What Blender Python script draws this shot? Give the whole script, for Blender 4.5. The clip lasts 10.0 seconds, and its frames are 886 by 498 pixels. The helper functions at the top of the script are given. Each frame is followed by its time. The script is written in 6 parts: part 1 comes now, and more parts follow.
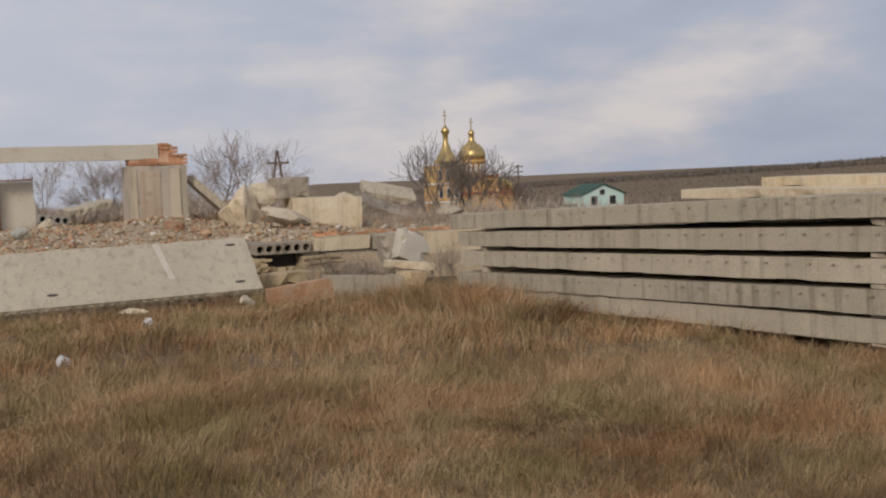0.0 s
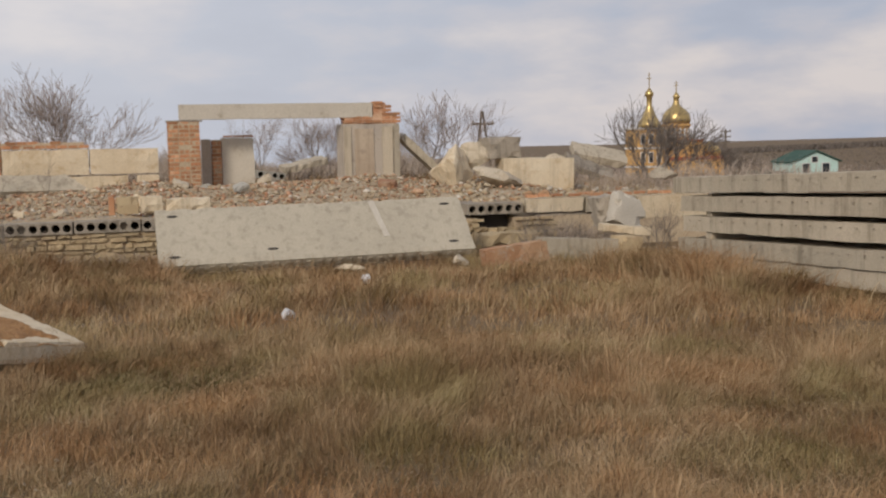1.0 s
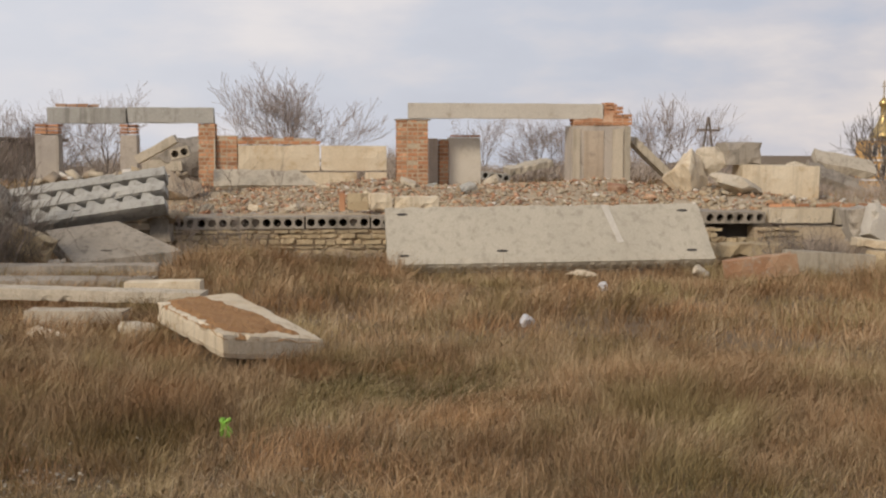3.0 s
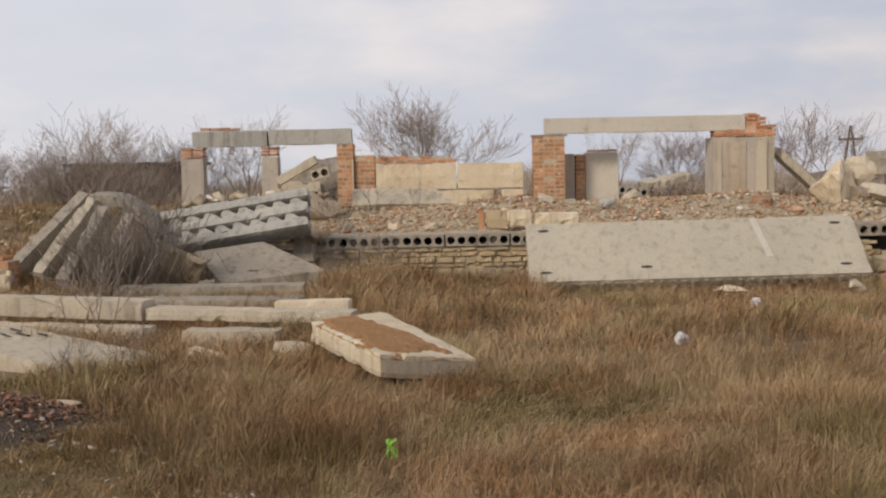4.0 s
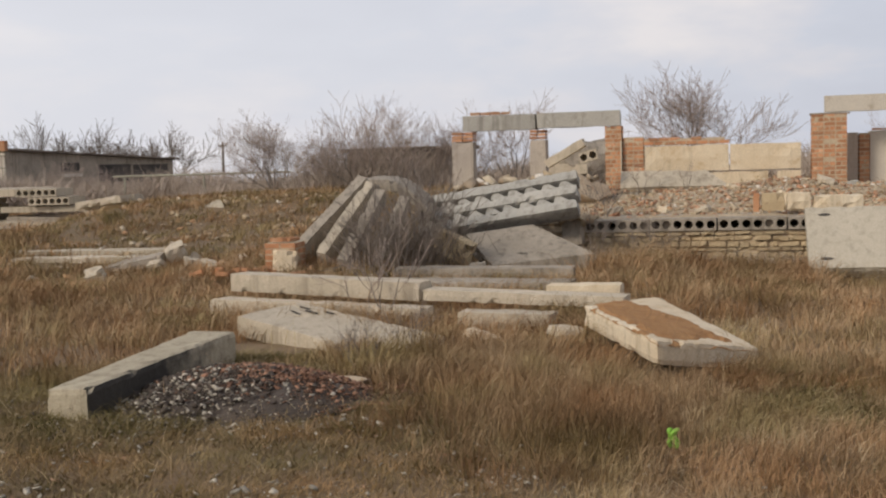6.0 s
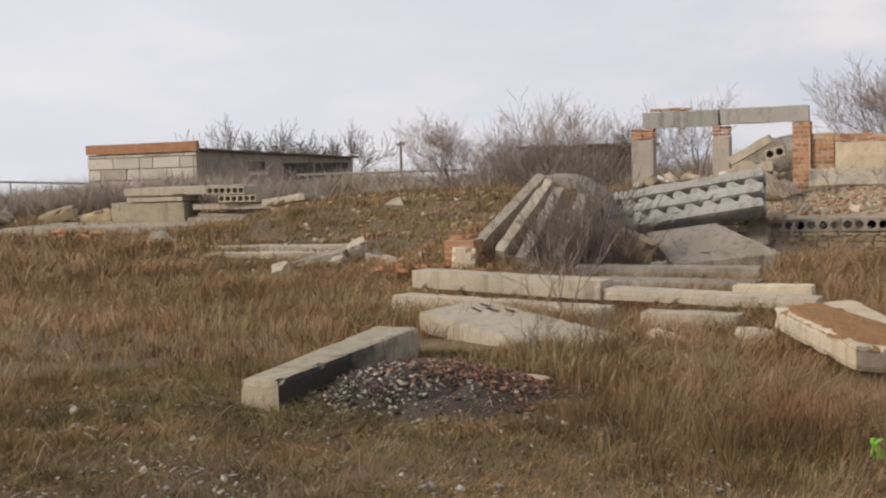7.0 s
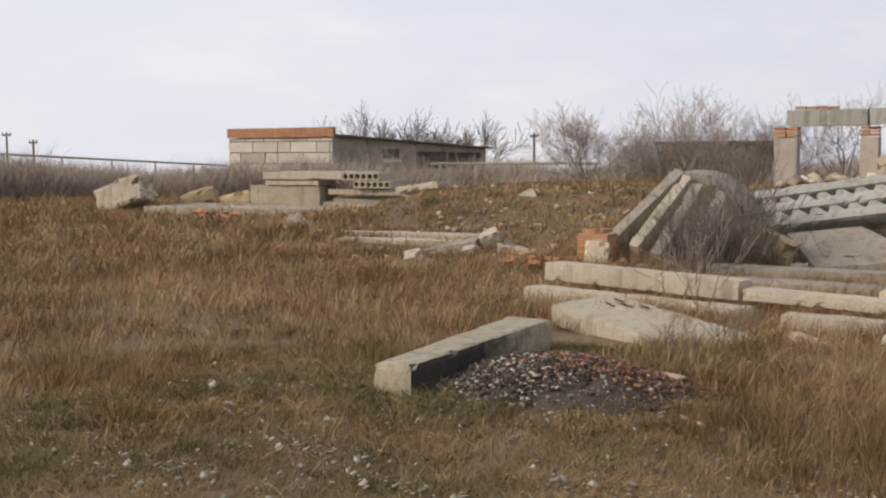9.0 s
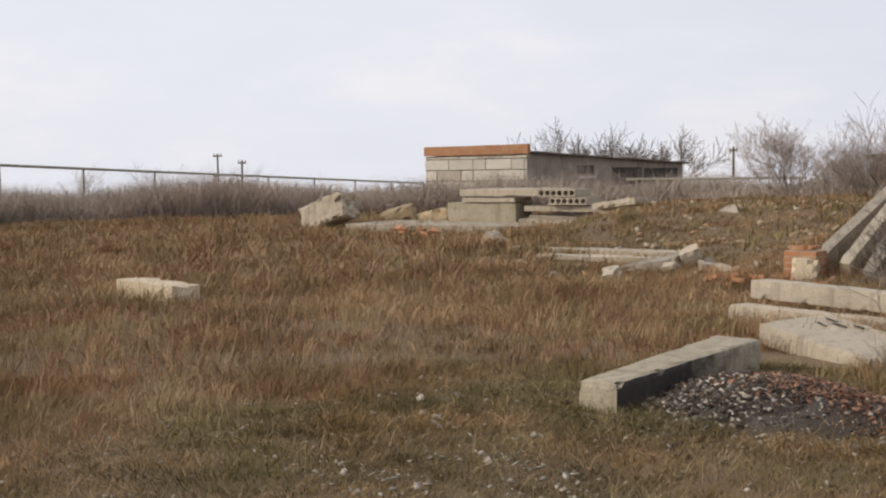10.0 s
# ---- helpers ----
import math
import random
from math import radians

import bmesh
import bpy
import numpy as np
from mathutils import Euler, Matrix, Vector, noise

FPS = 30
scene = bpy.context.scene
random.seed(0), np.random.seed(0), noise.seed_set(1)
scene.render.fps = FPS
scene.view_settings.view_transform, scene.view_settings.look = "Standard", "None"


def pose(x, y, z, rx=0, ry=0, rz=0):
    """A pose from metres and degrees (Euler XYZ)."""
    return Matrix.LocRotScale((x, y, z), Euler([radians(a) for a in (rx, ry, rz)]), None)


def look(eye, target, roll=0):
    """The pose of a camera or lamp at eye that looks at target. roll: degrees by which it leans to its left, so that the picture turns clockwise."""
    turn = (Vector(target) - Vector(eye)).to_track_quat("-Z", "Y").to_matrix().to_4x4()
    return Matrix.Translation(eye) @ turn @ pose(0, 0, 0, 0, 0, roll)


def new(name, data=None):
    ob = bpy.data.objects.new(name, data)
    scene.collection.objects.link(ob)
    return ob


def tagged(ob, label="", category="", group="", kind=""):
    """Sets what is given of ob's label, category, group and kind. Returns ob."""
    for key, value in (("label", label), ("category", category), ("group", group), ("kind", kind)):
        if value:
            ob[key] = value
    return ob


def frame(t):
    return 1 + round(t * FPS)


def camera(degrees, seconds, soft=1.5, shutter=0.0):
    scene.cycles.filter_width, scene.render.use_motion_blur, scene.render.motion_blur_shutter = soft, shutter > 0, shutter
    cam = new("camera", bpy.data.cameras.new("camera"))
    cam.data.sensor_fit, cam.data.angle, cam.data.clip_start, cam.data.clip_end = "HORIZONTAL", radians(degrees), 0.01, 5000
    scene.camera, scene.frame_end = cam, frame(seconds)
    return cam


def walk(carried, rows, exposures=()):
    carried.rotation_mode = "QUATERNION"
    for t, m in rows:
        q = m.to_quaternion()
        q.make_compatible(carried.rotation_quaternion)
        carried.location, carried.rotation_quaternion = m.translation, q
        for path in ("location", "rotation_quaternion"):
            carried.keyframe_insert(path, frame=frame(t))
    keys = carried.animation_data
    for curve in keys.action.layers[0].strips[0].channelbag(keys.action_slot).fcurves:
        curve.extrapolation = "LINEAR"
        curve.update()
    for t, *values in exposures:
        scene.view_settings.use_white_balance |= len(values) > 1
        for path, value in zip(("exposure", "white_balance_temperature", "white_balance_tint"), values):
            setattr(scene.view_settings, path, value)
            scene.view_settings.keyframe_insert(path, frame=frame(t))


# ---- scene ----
cam = camera(42.8, 10.0, soft=2.2)
PATH = [
    (0, (0.009, -0.031, 1.858), (0.868, 1.771, 1.729), -2.1),
    (0.5, (-0.108, 0.261, 1.815), (0.667, 2.091, 1.591), -1.4),
    (1, (-0.146, 0.489, 1.814), (0.386, 2.408, 1.63), -1.2),
    (1.5, (-0.159, 0.7, 1.807), (0.226, 2.652, 1.595), 0.7),
    (2, (-0.285, 0.904, 1.779), (0.002, 2.876, 1.605), 0.7),
    (2.2, (-0.34, 0.973, 1.778), (-0.082, 2.951, 1.644), 0.3),
    (3.3, (-0.422, 1.361, 1.734), (-0.353, 3.352, 1.554), 0.5),
    (3.5, (-0.468, 1.384, 1.751), (-0.492, 3.376, 1.579), 0.7),
    (4, (-0.611, 1.438, 1.737), (-0.666, 3.432, 1.597), -1.1),
    (4.5, (-0.645, 1.456, 1.766), (-0.766, 3.448, 1.634), -0.4),
    (5, (-0.635, 1.469, 1.772), (-0.782, 3.458, 1.628), -0.7),
    (5.5, (-0.661, 1.445, 1.763), (-0.956, 3.417, 1.608), -1.1),
    (6, (-0.72, 1.422, 1.763), (-1.232, 3.349, 1.602), -1.7),
    (6.2, (-0.737, 1.425, 1.763), (-1.333, 3.327, 1.6), -2.0),
    (7.5, (-0.838, 1.455, 1.754), (-1.708, 3.248, 1.595), -1.3),
    (8, (-0.834, 1.445, 1.751), (-1.753, 3.212, 1.579), -1.0),
    (8.5, (-0.849, 1.45, 1.759), (-1.776, 3.215, 1.602), -1.0),
    (9, (-0.891, 1.457, 1.745), (-1.894, 3.179, 1.579), -0.2),
    (9.5, (-0.915, 1.364, 1.769), (-2.095, 2.973, 1.627), -0.7),
    (10, (-0.94, 1.363, 1.753), (-2.222, 2.892, 1.619), -0.8),
]
EXPOSURES = [(0.0, -0.2, 6450, 10), (1.0, -0.1, 6550, 10), (2.0, 0.05, 6650, 10), (5.0, 0.06, 6600, 10), (7.5, 0.13, 6550, 10), (10.0, 0.2, 6500, 10)]
walk(cam, [(t, look(eye, target, roll)) for t, eye, target, roll in PATH], EXPOSURES)

# ---- world and sun ----
SUN_AZ, SUN_EL = 218.0, 30.0  # clockwise from +y, above the horizon


def build_world():
    world = bpy.data.worlds.new("sky")
    scene.world = world
    world.use_nodes = True
    nt = world.node_tree
    nt.nodes.clear()
    n, l = nt.nodes.new, nt.links.new
    out, bg = n("ShaderNodeOutputWorld"), n("ShaderNodeBackground")
    sky = n("ShaderNodeTexSky")
    sky.sky_type, sky.sun_disc = "NISHITA", False
    sky.sun_elevation, sky.sun_rotation = radians(SUN_EL), radians(SUN_AZ)
    sky.dust_density, sky.air_density = 3.0, 1.0
    co, mp = n("ShaderNodeTexCoord"), n("ShaderNodeMapping")
    mp.inputs["Scale"].default_value = (1.0, 1.0, 2.8)
    l(co.outputs["Generated"], mp.inputs["Vector"])
    big, small = n("ShaderNodeTexNoise"), n("ShaderNodeTexNoise")
    for node, sc, de in ((big, 3.6, 6), (small, 9.5, 5)):
        node.inputs["Scale"].default_value, node.inputs["Detail"].default_value = sc, de
        node.inputs["Roughness"].default_value = 0.52
        l(mp.outputs["Vector"], node.inputs["Vector"])
    add = n("ShaderNodeMath")
    add.operation = "MULTIPLY_ADD"
    add.inputs[1].default_value = 0.28
    l(small.outputs["Fac"], add.inputs[0])
    l(big.outputs["Fac"], add.inputs[2])
    ramp = n("ShaderNodeValToRGB")
    e = ramp.color_ramp.elements
    e[0].position, e[0].color = 0.50, (0.435, 0.47, 0.57, 1)
    e[1].position, e[1].color = 0.80, (0.76, 0.70, 0.69, 1)
    m = ramp.color_ramp.elements.new(0.62)
    m.color = (0.485, 0.52, 0.62, 1)
    m = ramp.color_ramp.elements.new(0.69)
    m.color = (0.575, 0.57, 0.63, 1)
    l(add.outputs[0], ramp.inputs["Fac"])
    # the cloud deck is thinner and paler towards the west
    dot = n("ShaderNodeVectorMath")
    dot.operation = "DOT_PRODUCT"
    dot.inputs[1].default_value = (-0.80, 0.55, 0.1)
    l(co.outputs["Generated"], dot.inputs[0])
    west = n("ShaderNodeMapRange")
    west.inputs["From Min"].default_value, west.inputs["From Max"].default_value = 0.1, 1.0
    west.inputs["To Min"].default_value, west.inputs["To Max"].default_value = 0.0, 0.78
    l(dot.outputs["Value"], west.inputs["Value"])
    pale = n("ShaderNodeMixRGB")
    pale.inputs["Color2"].default_value = (0.83, 0.835, 0.885, 1)
    l(west.outputs["Result"], pale.inputs["Fac"])
    l(ramp.outputs["Color"], pale.inputs["Color1"])
    sc = n("ShaderNodeMixRGB")
    sc.blend_type, sc.inputs["Fac"].default_value = "MULTIPLY", 1.0
    sc.inputs["Color2"].default_value = (0.1, 0.1, 0.1, 1)
    l(sky.outputs["Color"], sc.inputs["Color1"])
    mix = n("ShaderNodeMixRGB")
    mix.inputs["Fac"].default_value = 0.93
    l(sc.outputs["Color"], mix.inputs["Color1"])
    l(pale.outputs["Color"], mix.inputs["Color2"])
    l(mix.outputs["Color"], bg.inputs["Color"])
    bg.inputs["Strength"].default_value = 0.98
    l(bg.outputs[0], out.inputs[0])


build_world()
sun_data = bpy.data.lights.new("sun", "SUN")
sun_data.energy, sun_data.angle, sun_data.color = 2.0, radians(10), (1.0, 0.90, 0.78)
sun_ob = new("sun", sun_data)
sun_ob.matrix_world = look((100 * math.sin(radians(SUN_AZ)), 100 * math.cos(radians(SUN_AZ)), 100 * math.tan(radians(SUN_EL))), (0, 0, 0))

# ---- materials ----
MATS = {}


def surface(name, c1, c2, c3=None, scale=1.0, rough=0.85, bump=0.3, grain=40.0, streak=0.0, metal=0.0, island=0.0, rand=0.0, spots=None):
    """A weathered surface: two tones in soft patches, a third in stains, fine grain, relief; pieces differ a little."""
    m = bpy.data.materials.new(name)
    m.use_nodes = True
    nt = m.node_tree
    n, l = nt.nodes.new, nt.links.new
    bsdf = nt.nodes["Principled BSDF"]
    geo = n("ShaderNodeNewGeometry")
    info = n("ShaderNodeObjectInfo")
    off = n("ShaderNodeVectorMath")
    off.operation = "MULTIPLY_ADD"
    off.inputs[1].default_value = (1, 1, 1)
    comb = n("ShaderNodeCombineXYZ")
    mul = n("ShaderNodeMath")
    mul.operation, mul.inputs[1].default_value = "MULTIPLY", 17.0 if rand else 0.0
    l(info.outputs["Random"], mul.inputs[0])
    l(mul.outputs[0], comb.inputs[0])
    l(geo.outputs["Position"], off.inputs[0])
    l(comb.outputs[0], off.inputs[2])

    def noise_node(sc, detail=4.0, ro=0.6, vec=None):
        t = n("ShaderNodeTexNoise")
        t.inputs["Scale"].default_value, t.inputs["Detail"].default_value, t.inputs["Roughness"].default_value = sc, detail, ro
        l((vec or off).outputs[0], t.inputs["Vector"])
        return t

    def ramp_of(src, a, b):
        r = n("ShaderNodeMapRange")
        r.inputs["From Min"].default_value, r.inputs["From Max"].default_value = a, b
        l(src, r.inputs["Value"])
        return r.outputs["Result"]

    def mixed(fac, a, b, mode="MIX"):
        x = n("ShaderNodeMixRGB")
        x.blend_type = mode
        if isinstance(fac, float):
            x.inputs["Fac"].default_value = fac
        else:
            l(fac, x.inputs["Fac"])
        for key, v in (("Color1", a), ("Color2", b)):
            if isinstance(v, tuple):
                x.inputs[key].default_value = (*v, 1)
            else:
                l(v, x.inputs[key])
        return x.outputs["Color"]

    broad = noise_node(0.9 * scale, 5)
    fine = noise_node(grain, 3)
    mid = noise_node(5.5 * scale, 5, 0.65)
    col = mixed(ramp_of(broad.outputs["Fac"], 0.36, 0.64), c1, c2)
    if c3:
        col = mixed(ramp_of(mid.outputs["Fac"], 0.56, 0.72), col, c3)
    if spots:
        far = noise_node(2.3 * scale, 6, 0.7)
        col = mixed(ramp_of(far.outputs["Fac"], 0.55, 0.78), col, spots)
    if streak:
        mp = n("ShaderNodeMapping")
        mp.inputs["Scale"].default_value = (7, 7, 0.5)
        l(off.outputs[0], mp.inputs["Vector"])
        run = noise_node(1.0, 4, 0.6, mp)
        dark = mixed(1.0, col, (0.42, 0.40, 0.37), "MULTIPLY")
        fac = n("ShaderNodeMath")
        fac.operation, fac.inputs[1].default_value = "MULTIPLY", streak
        l(ramp_of(run.outputs["Fac"], 0.52, 0.68), fac.inputs[0])
        col = mixed(fac.outputs[0], col, dark)
    g = n("ShaderNodeMapRange")
    g.inputs["To Min"].default_value, g.inputs["To Max"].default_value = 0.72, 1.28
    l(fine.outputs["Fac"], g.inputs["Value"])
    val = g.outputs["Result"]
    for src, amount in ((geo.outputs["Random Per Island"], island), (info.outputs["Random"], rand)):
        if amount:
            r = n("ShaderNodeMapRange")
            r.inputs["To Min"].default_value, r.inputs["To Max"].default_value = 1 - amount, 1 + amount
            l(src, r.inputs["Value"])
            t = n("ShaderNodeMath")
            t.operation = "MULTIPLY"
            l(val, t.inputs[0])
            l(r.outputs["Result"], t.inputs[1])
            val = t.outputs[0]
    col = mixed(1.0, col, val, "MULTIPLY")
    l(col, bsdf.inputs["Base Color"])
    bsdf.inputs["Roughness"].default_value = rough
    bsdf.inputs["Metallic"].default_value = metal
    bsdf.inputs["Specular IOR Level"].default_value = 0.25 if not metal else 0.5
    if bump:
        h = n("ShaderNodeMath")
        h.operation, h.inputs[1].default_value = "MULTIPLY_ADD", 0.35
        l(fine.outputs["Fac"], h.inputs[0])
        l(mid.outputs["Fac"], h.inputs[2])
        b = n("ShaderNodeBump")
        b.inputs["Strength"].default_value, b.inputs["Distance"].default_value = bump, 0.03
        l(h.outputs[0], b.inputs["Height"])
        l(b.outputs["Normal"], bsdf.inputs["Normal"])
    MATS[name] = m
    return m


concrete = surface("concrete", (0.408, 0.355, 0.270), (0.490, 0.422, 0.319), (0.326, 0.279, 0.211), streak=0.6, rand=0.08, bump=0.7, spots=(0.33, 0.295, 0.225))
concrete_pale = surface("pale_concrete", (0.470, 0.405, 0.304), (0.545, 0.466, 0.352), (0.43, 0.366, 0.27), streak=0.45, rand=0.08, bump=0.6, spots=(0.435, 0.385, 0.29))
slab_concrete = surface("slab_concrete", (0.425, 0.378, 0.292), (0.492, 0.437, 0.338), (0.395, 0.348, 0.265), scale=0.45, streak=0.35, bump=0.6, spots=(0.375, 0.335, 0.262))
concrete_yellow = surface("limewashed_concrete", (0.612, 0.499, 0.341), (0.673, 0.576, 0.422), (0.510, 0.384, 0.233), spots=(0.469, 0.327, 0.180), streak=0.35, rand=0.05, bump=0.3)
concrete_dark = surface("weathered_concrete", (0.306, 0.264, 0.207), (0.388, 0.336, 0.266), (0.224, 0.197, 0.158), spots=(0.194, 0.168, 0.126), streak=0.6, rand=0.08, bump=0.6)
# concrete greyed to put the haze over western lintels and coffered panel into colour
hazed_concrete = surface("haze_grey_concrete", (0.36, 0.345, 0.305), (0.43, 0.41, 0.36), (0.28, 0.265, 0.23), streak=0.5, rand=0.06, bump=0.7, spots=(0.31, 0.295, 0.25))
plaster = surface("plaster", (0.408, 0.355, 0.297), (0.479, 0.413, 0.332), (0.347, 0.297, 0.242), scale=1.4, streak=0.3, rand=0.05, bump=0.25)
plaster_tan = surface("tan_plaster", (0.42, 0.33, 0.24), (0.48, 0.39, 0.29), (0.36, 0.29, 0.22), streak=0.3, bump=0.25)
brick_mat = surface("red_brick", (0.43, 0.20, 0.10), (0.50, 0.27, 0.145), (0.60, 0.45, 0.31), scale=2.0, grain=70, rand=0.28, bump=0.5)
brick_stuff = surface("brick_rubble", (0.40, 0.20, 0.11), (0.52, 0.36, 0.24), (0.30, 0.16, 0.10), scale=3.0, grain=60, island=0.3, bump=0.4)
mortar = surface("mortar", (0.512, 0.415, 0.288), (0.451, 0.354, 0.240), (0.366, 0.268, 0.180), scale=3, bump=0.5)
stone_mat = surface("limestone", (0.473, 0.376, 0.232), (0.397, 0.301, 0.180), (0.301, 0.215, 0.137), scale=2.0, rand=0.22, bump=0.6)
rubble_mat = surface("rubble", (0.45, 0.37, 0.27), (0.37, 0.285, 0.195), (0.36, 0.22, 0.13), scale=2.0, island=0.45, rand=0.15, bump=0.5)
def mixed_rubble():
    """Crushed masonry: each piece is mortar, limestone, brick or dirty concrete."""
    m = rubble_mat.copy()
    m.name = "mixed_rubble"
    nt = m.node_tree
    n, l = nt.nodes.new, nt.links.new
    geo, tone, mix = n("ShaderNodeNewGeometry"), n("ShaderNodeValToRGB"), n("ShaderNodeMixRGB")
    tone.color_ramp.interpolation = "CONSTANT"
    els = tone.color_ramp.elements
    for i, (p, c) in enumerate(((0.0, (0.60, 0.51, 0.37)), (0.26, (0.45, 0.35, 0.22)), (0.58, (0.46, 0.25, 0.12)), (0.72, (0.30, 0.235, 0.16)), (0.9, (0.70, 0.66, 0.58)))):
        e = els[i] if i < 2 else els.new(p)
        e.position, e.color = p, (*c, 1)
    bsdf = nt.nodes["Principled BSDF"]
    mix.inputs["Fac"].default_value = 0.72
    l(geo.outputs["Random Per Island"], tone.inputs["Fac"])
    l(bsdf.inputs["Base Color"].links[0].from_socket, mix.inputs["Color1"])
    l(tone.outputs["Color"], mix.inputs["Color2"])
    l(mix.outputs["Color"], bsdf.inputs["Base Color"])
    return m


mixed_rubble_mat = mixed_rubble()
soil_mat = surface("rusty_soil", (0.32, 0.16, 0.06), (0.40, 0.22, 0.09), (0.24, 0.12, 0.05), scale=4, bump=0.8, grain=90)
ash_mat = surface("ash", (0.07, 0.055, 0.044), (0.125, 0.098, 0.076), (0.045, 0.032, 0.026), scale=3, bump=0.9, grain=80)
shard_mat = surface("burnt_shards", (0.17, 0.085, 0.05), (0.29, 0.165, 0.105), (0.06, 0.04, 0.03), scale=6, island=0.6, bump=0.2)
pale_shard = surface("pale_shards", (0.42, 0.385, 0.31), (0.33, 0.29, 0.225), (0.22, 0.18, 0.13), scale=6, island=0.4, bump=0.2)
# near-black that stands in for the shade inside hollows and openings
recess_shade = surface("recess_shade_colour", (0.05, 0.045, 0.04), (0.08, 0.07, 0.06), bump=0.2)
wood_old = surface("grey_timber", (0.13, 0.10, 0.075), (0.19, 0.155, 0.12), (0.09, 0.07, 0.055), scale=3, bump=0.4)
bark = surface("bark", (0.18, 0.15, 0.125), (0.25, 0.21, 0.175), (0.13, 0.105, 0.09), scale=4, bump=0.5)
twig_mat = surface("twigs", (0.309, 0.244, 0.205), (0.399, 0.321, 0.271), scale=3, bump=0.0, island=0.25)
scrub_mat = surface("scrub", (0.37, 0.305, 0.245), (0.465, 0.385, 0.31), (0.325, 0.24, 0.18), scale=0.5, bump=0.0, island=0.35)
far_scrub = surface("far_scrub", (0.13, 0.11, 0.095), (0.18, 0.15, 0.125), (0.10, 0.085, 0.07), scale=0.02, bump=0.0, island=0.3)
old_block = surface("stained_concrete", (0.36, 0.31, 0.22), (0.44, 0.385, 0.28), (0.24, 0.20, 0.14), scale=1.6, streak=0.5, bump=0.9, spots=(0.22, 0.18, 0.12))
rust = surface("rusted_steel", (0.19, 0.10, 0.06), (0.27, 0.16, 0.09), (0.12, 0.07, 0.05), scale=4, rough=0.8, bump=0.3)
pipe_mat = surface("painted_pipe", (0.34, 0.33, 0.25), (0.28, 0.26, 0.2), (0.2, 0.17, 0.12), rough=0.6, bump=0.1)
gold = surface("gilding", (0.60, 0.44, 0.19), (0.50, 0.36, 0.15), (0.36, 0.27, 0.12), rough=0.36, metal=0.8, bump=0.05)
church_wall = surface("ochre_plaster", (0.62, 0.36, 0.13), (0.68, 0.42, 0.17), (0.56, 0.32, 0.12), bump=0.1)
white_paint = surface("white_trim", (0.74, 0.72, 0.68), (0.68, 0.66, 0.61), bump=0.1)
roof_red = surface("red_roofing", (0.36, 0.12, 0.07), (0.42, 0.16, 0.09), bump=0.1)
mint = surface("mint_render", (0.48, 0.66, 0.60), (0.54, 0.71, 0.65), bump=0.1)
green_roof = surface("green_metal_roof", (0.045, 0.09, 0.07), (0.06, 0.11, 0.09), rough=0.9, bump=0.1)
glass_dark = surface("dark_glazing", (0.03, 0.035, 0.04), (0.05, 0.055, 0.06), rough=0.15, bump=0.0)
white_block = surface("white_stone_block", (0.52, 0.47, 0.39), (0.60, 0.55, 0.46), (0.44, 0.38, 0.30), scale=0.6, rand=0.10, bump=0.3)
plastic_white = surface("white_plastic", (0.75, 0.76, 0.78), (0.66, 0.68, 0.70), rough=0.4, bump=0.0)
plastic_green = surface("lime_plastic", (0.20, 0.44, 0.05), (0.28, 0.52, 0.08), rough=0.45, bump=0.0)
cloth_teal = surface("teal_cloth", (0.36, 0.42, 0.37), (0.44, 0.46, 0.41), scale=4, bump=0.3)


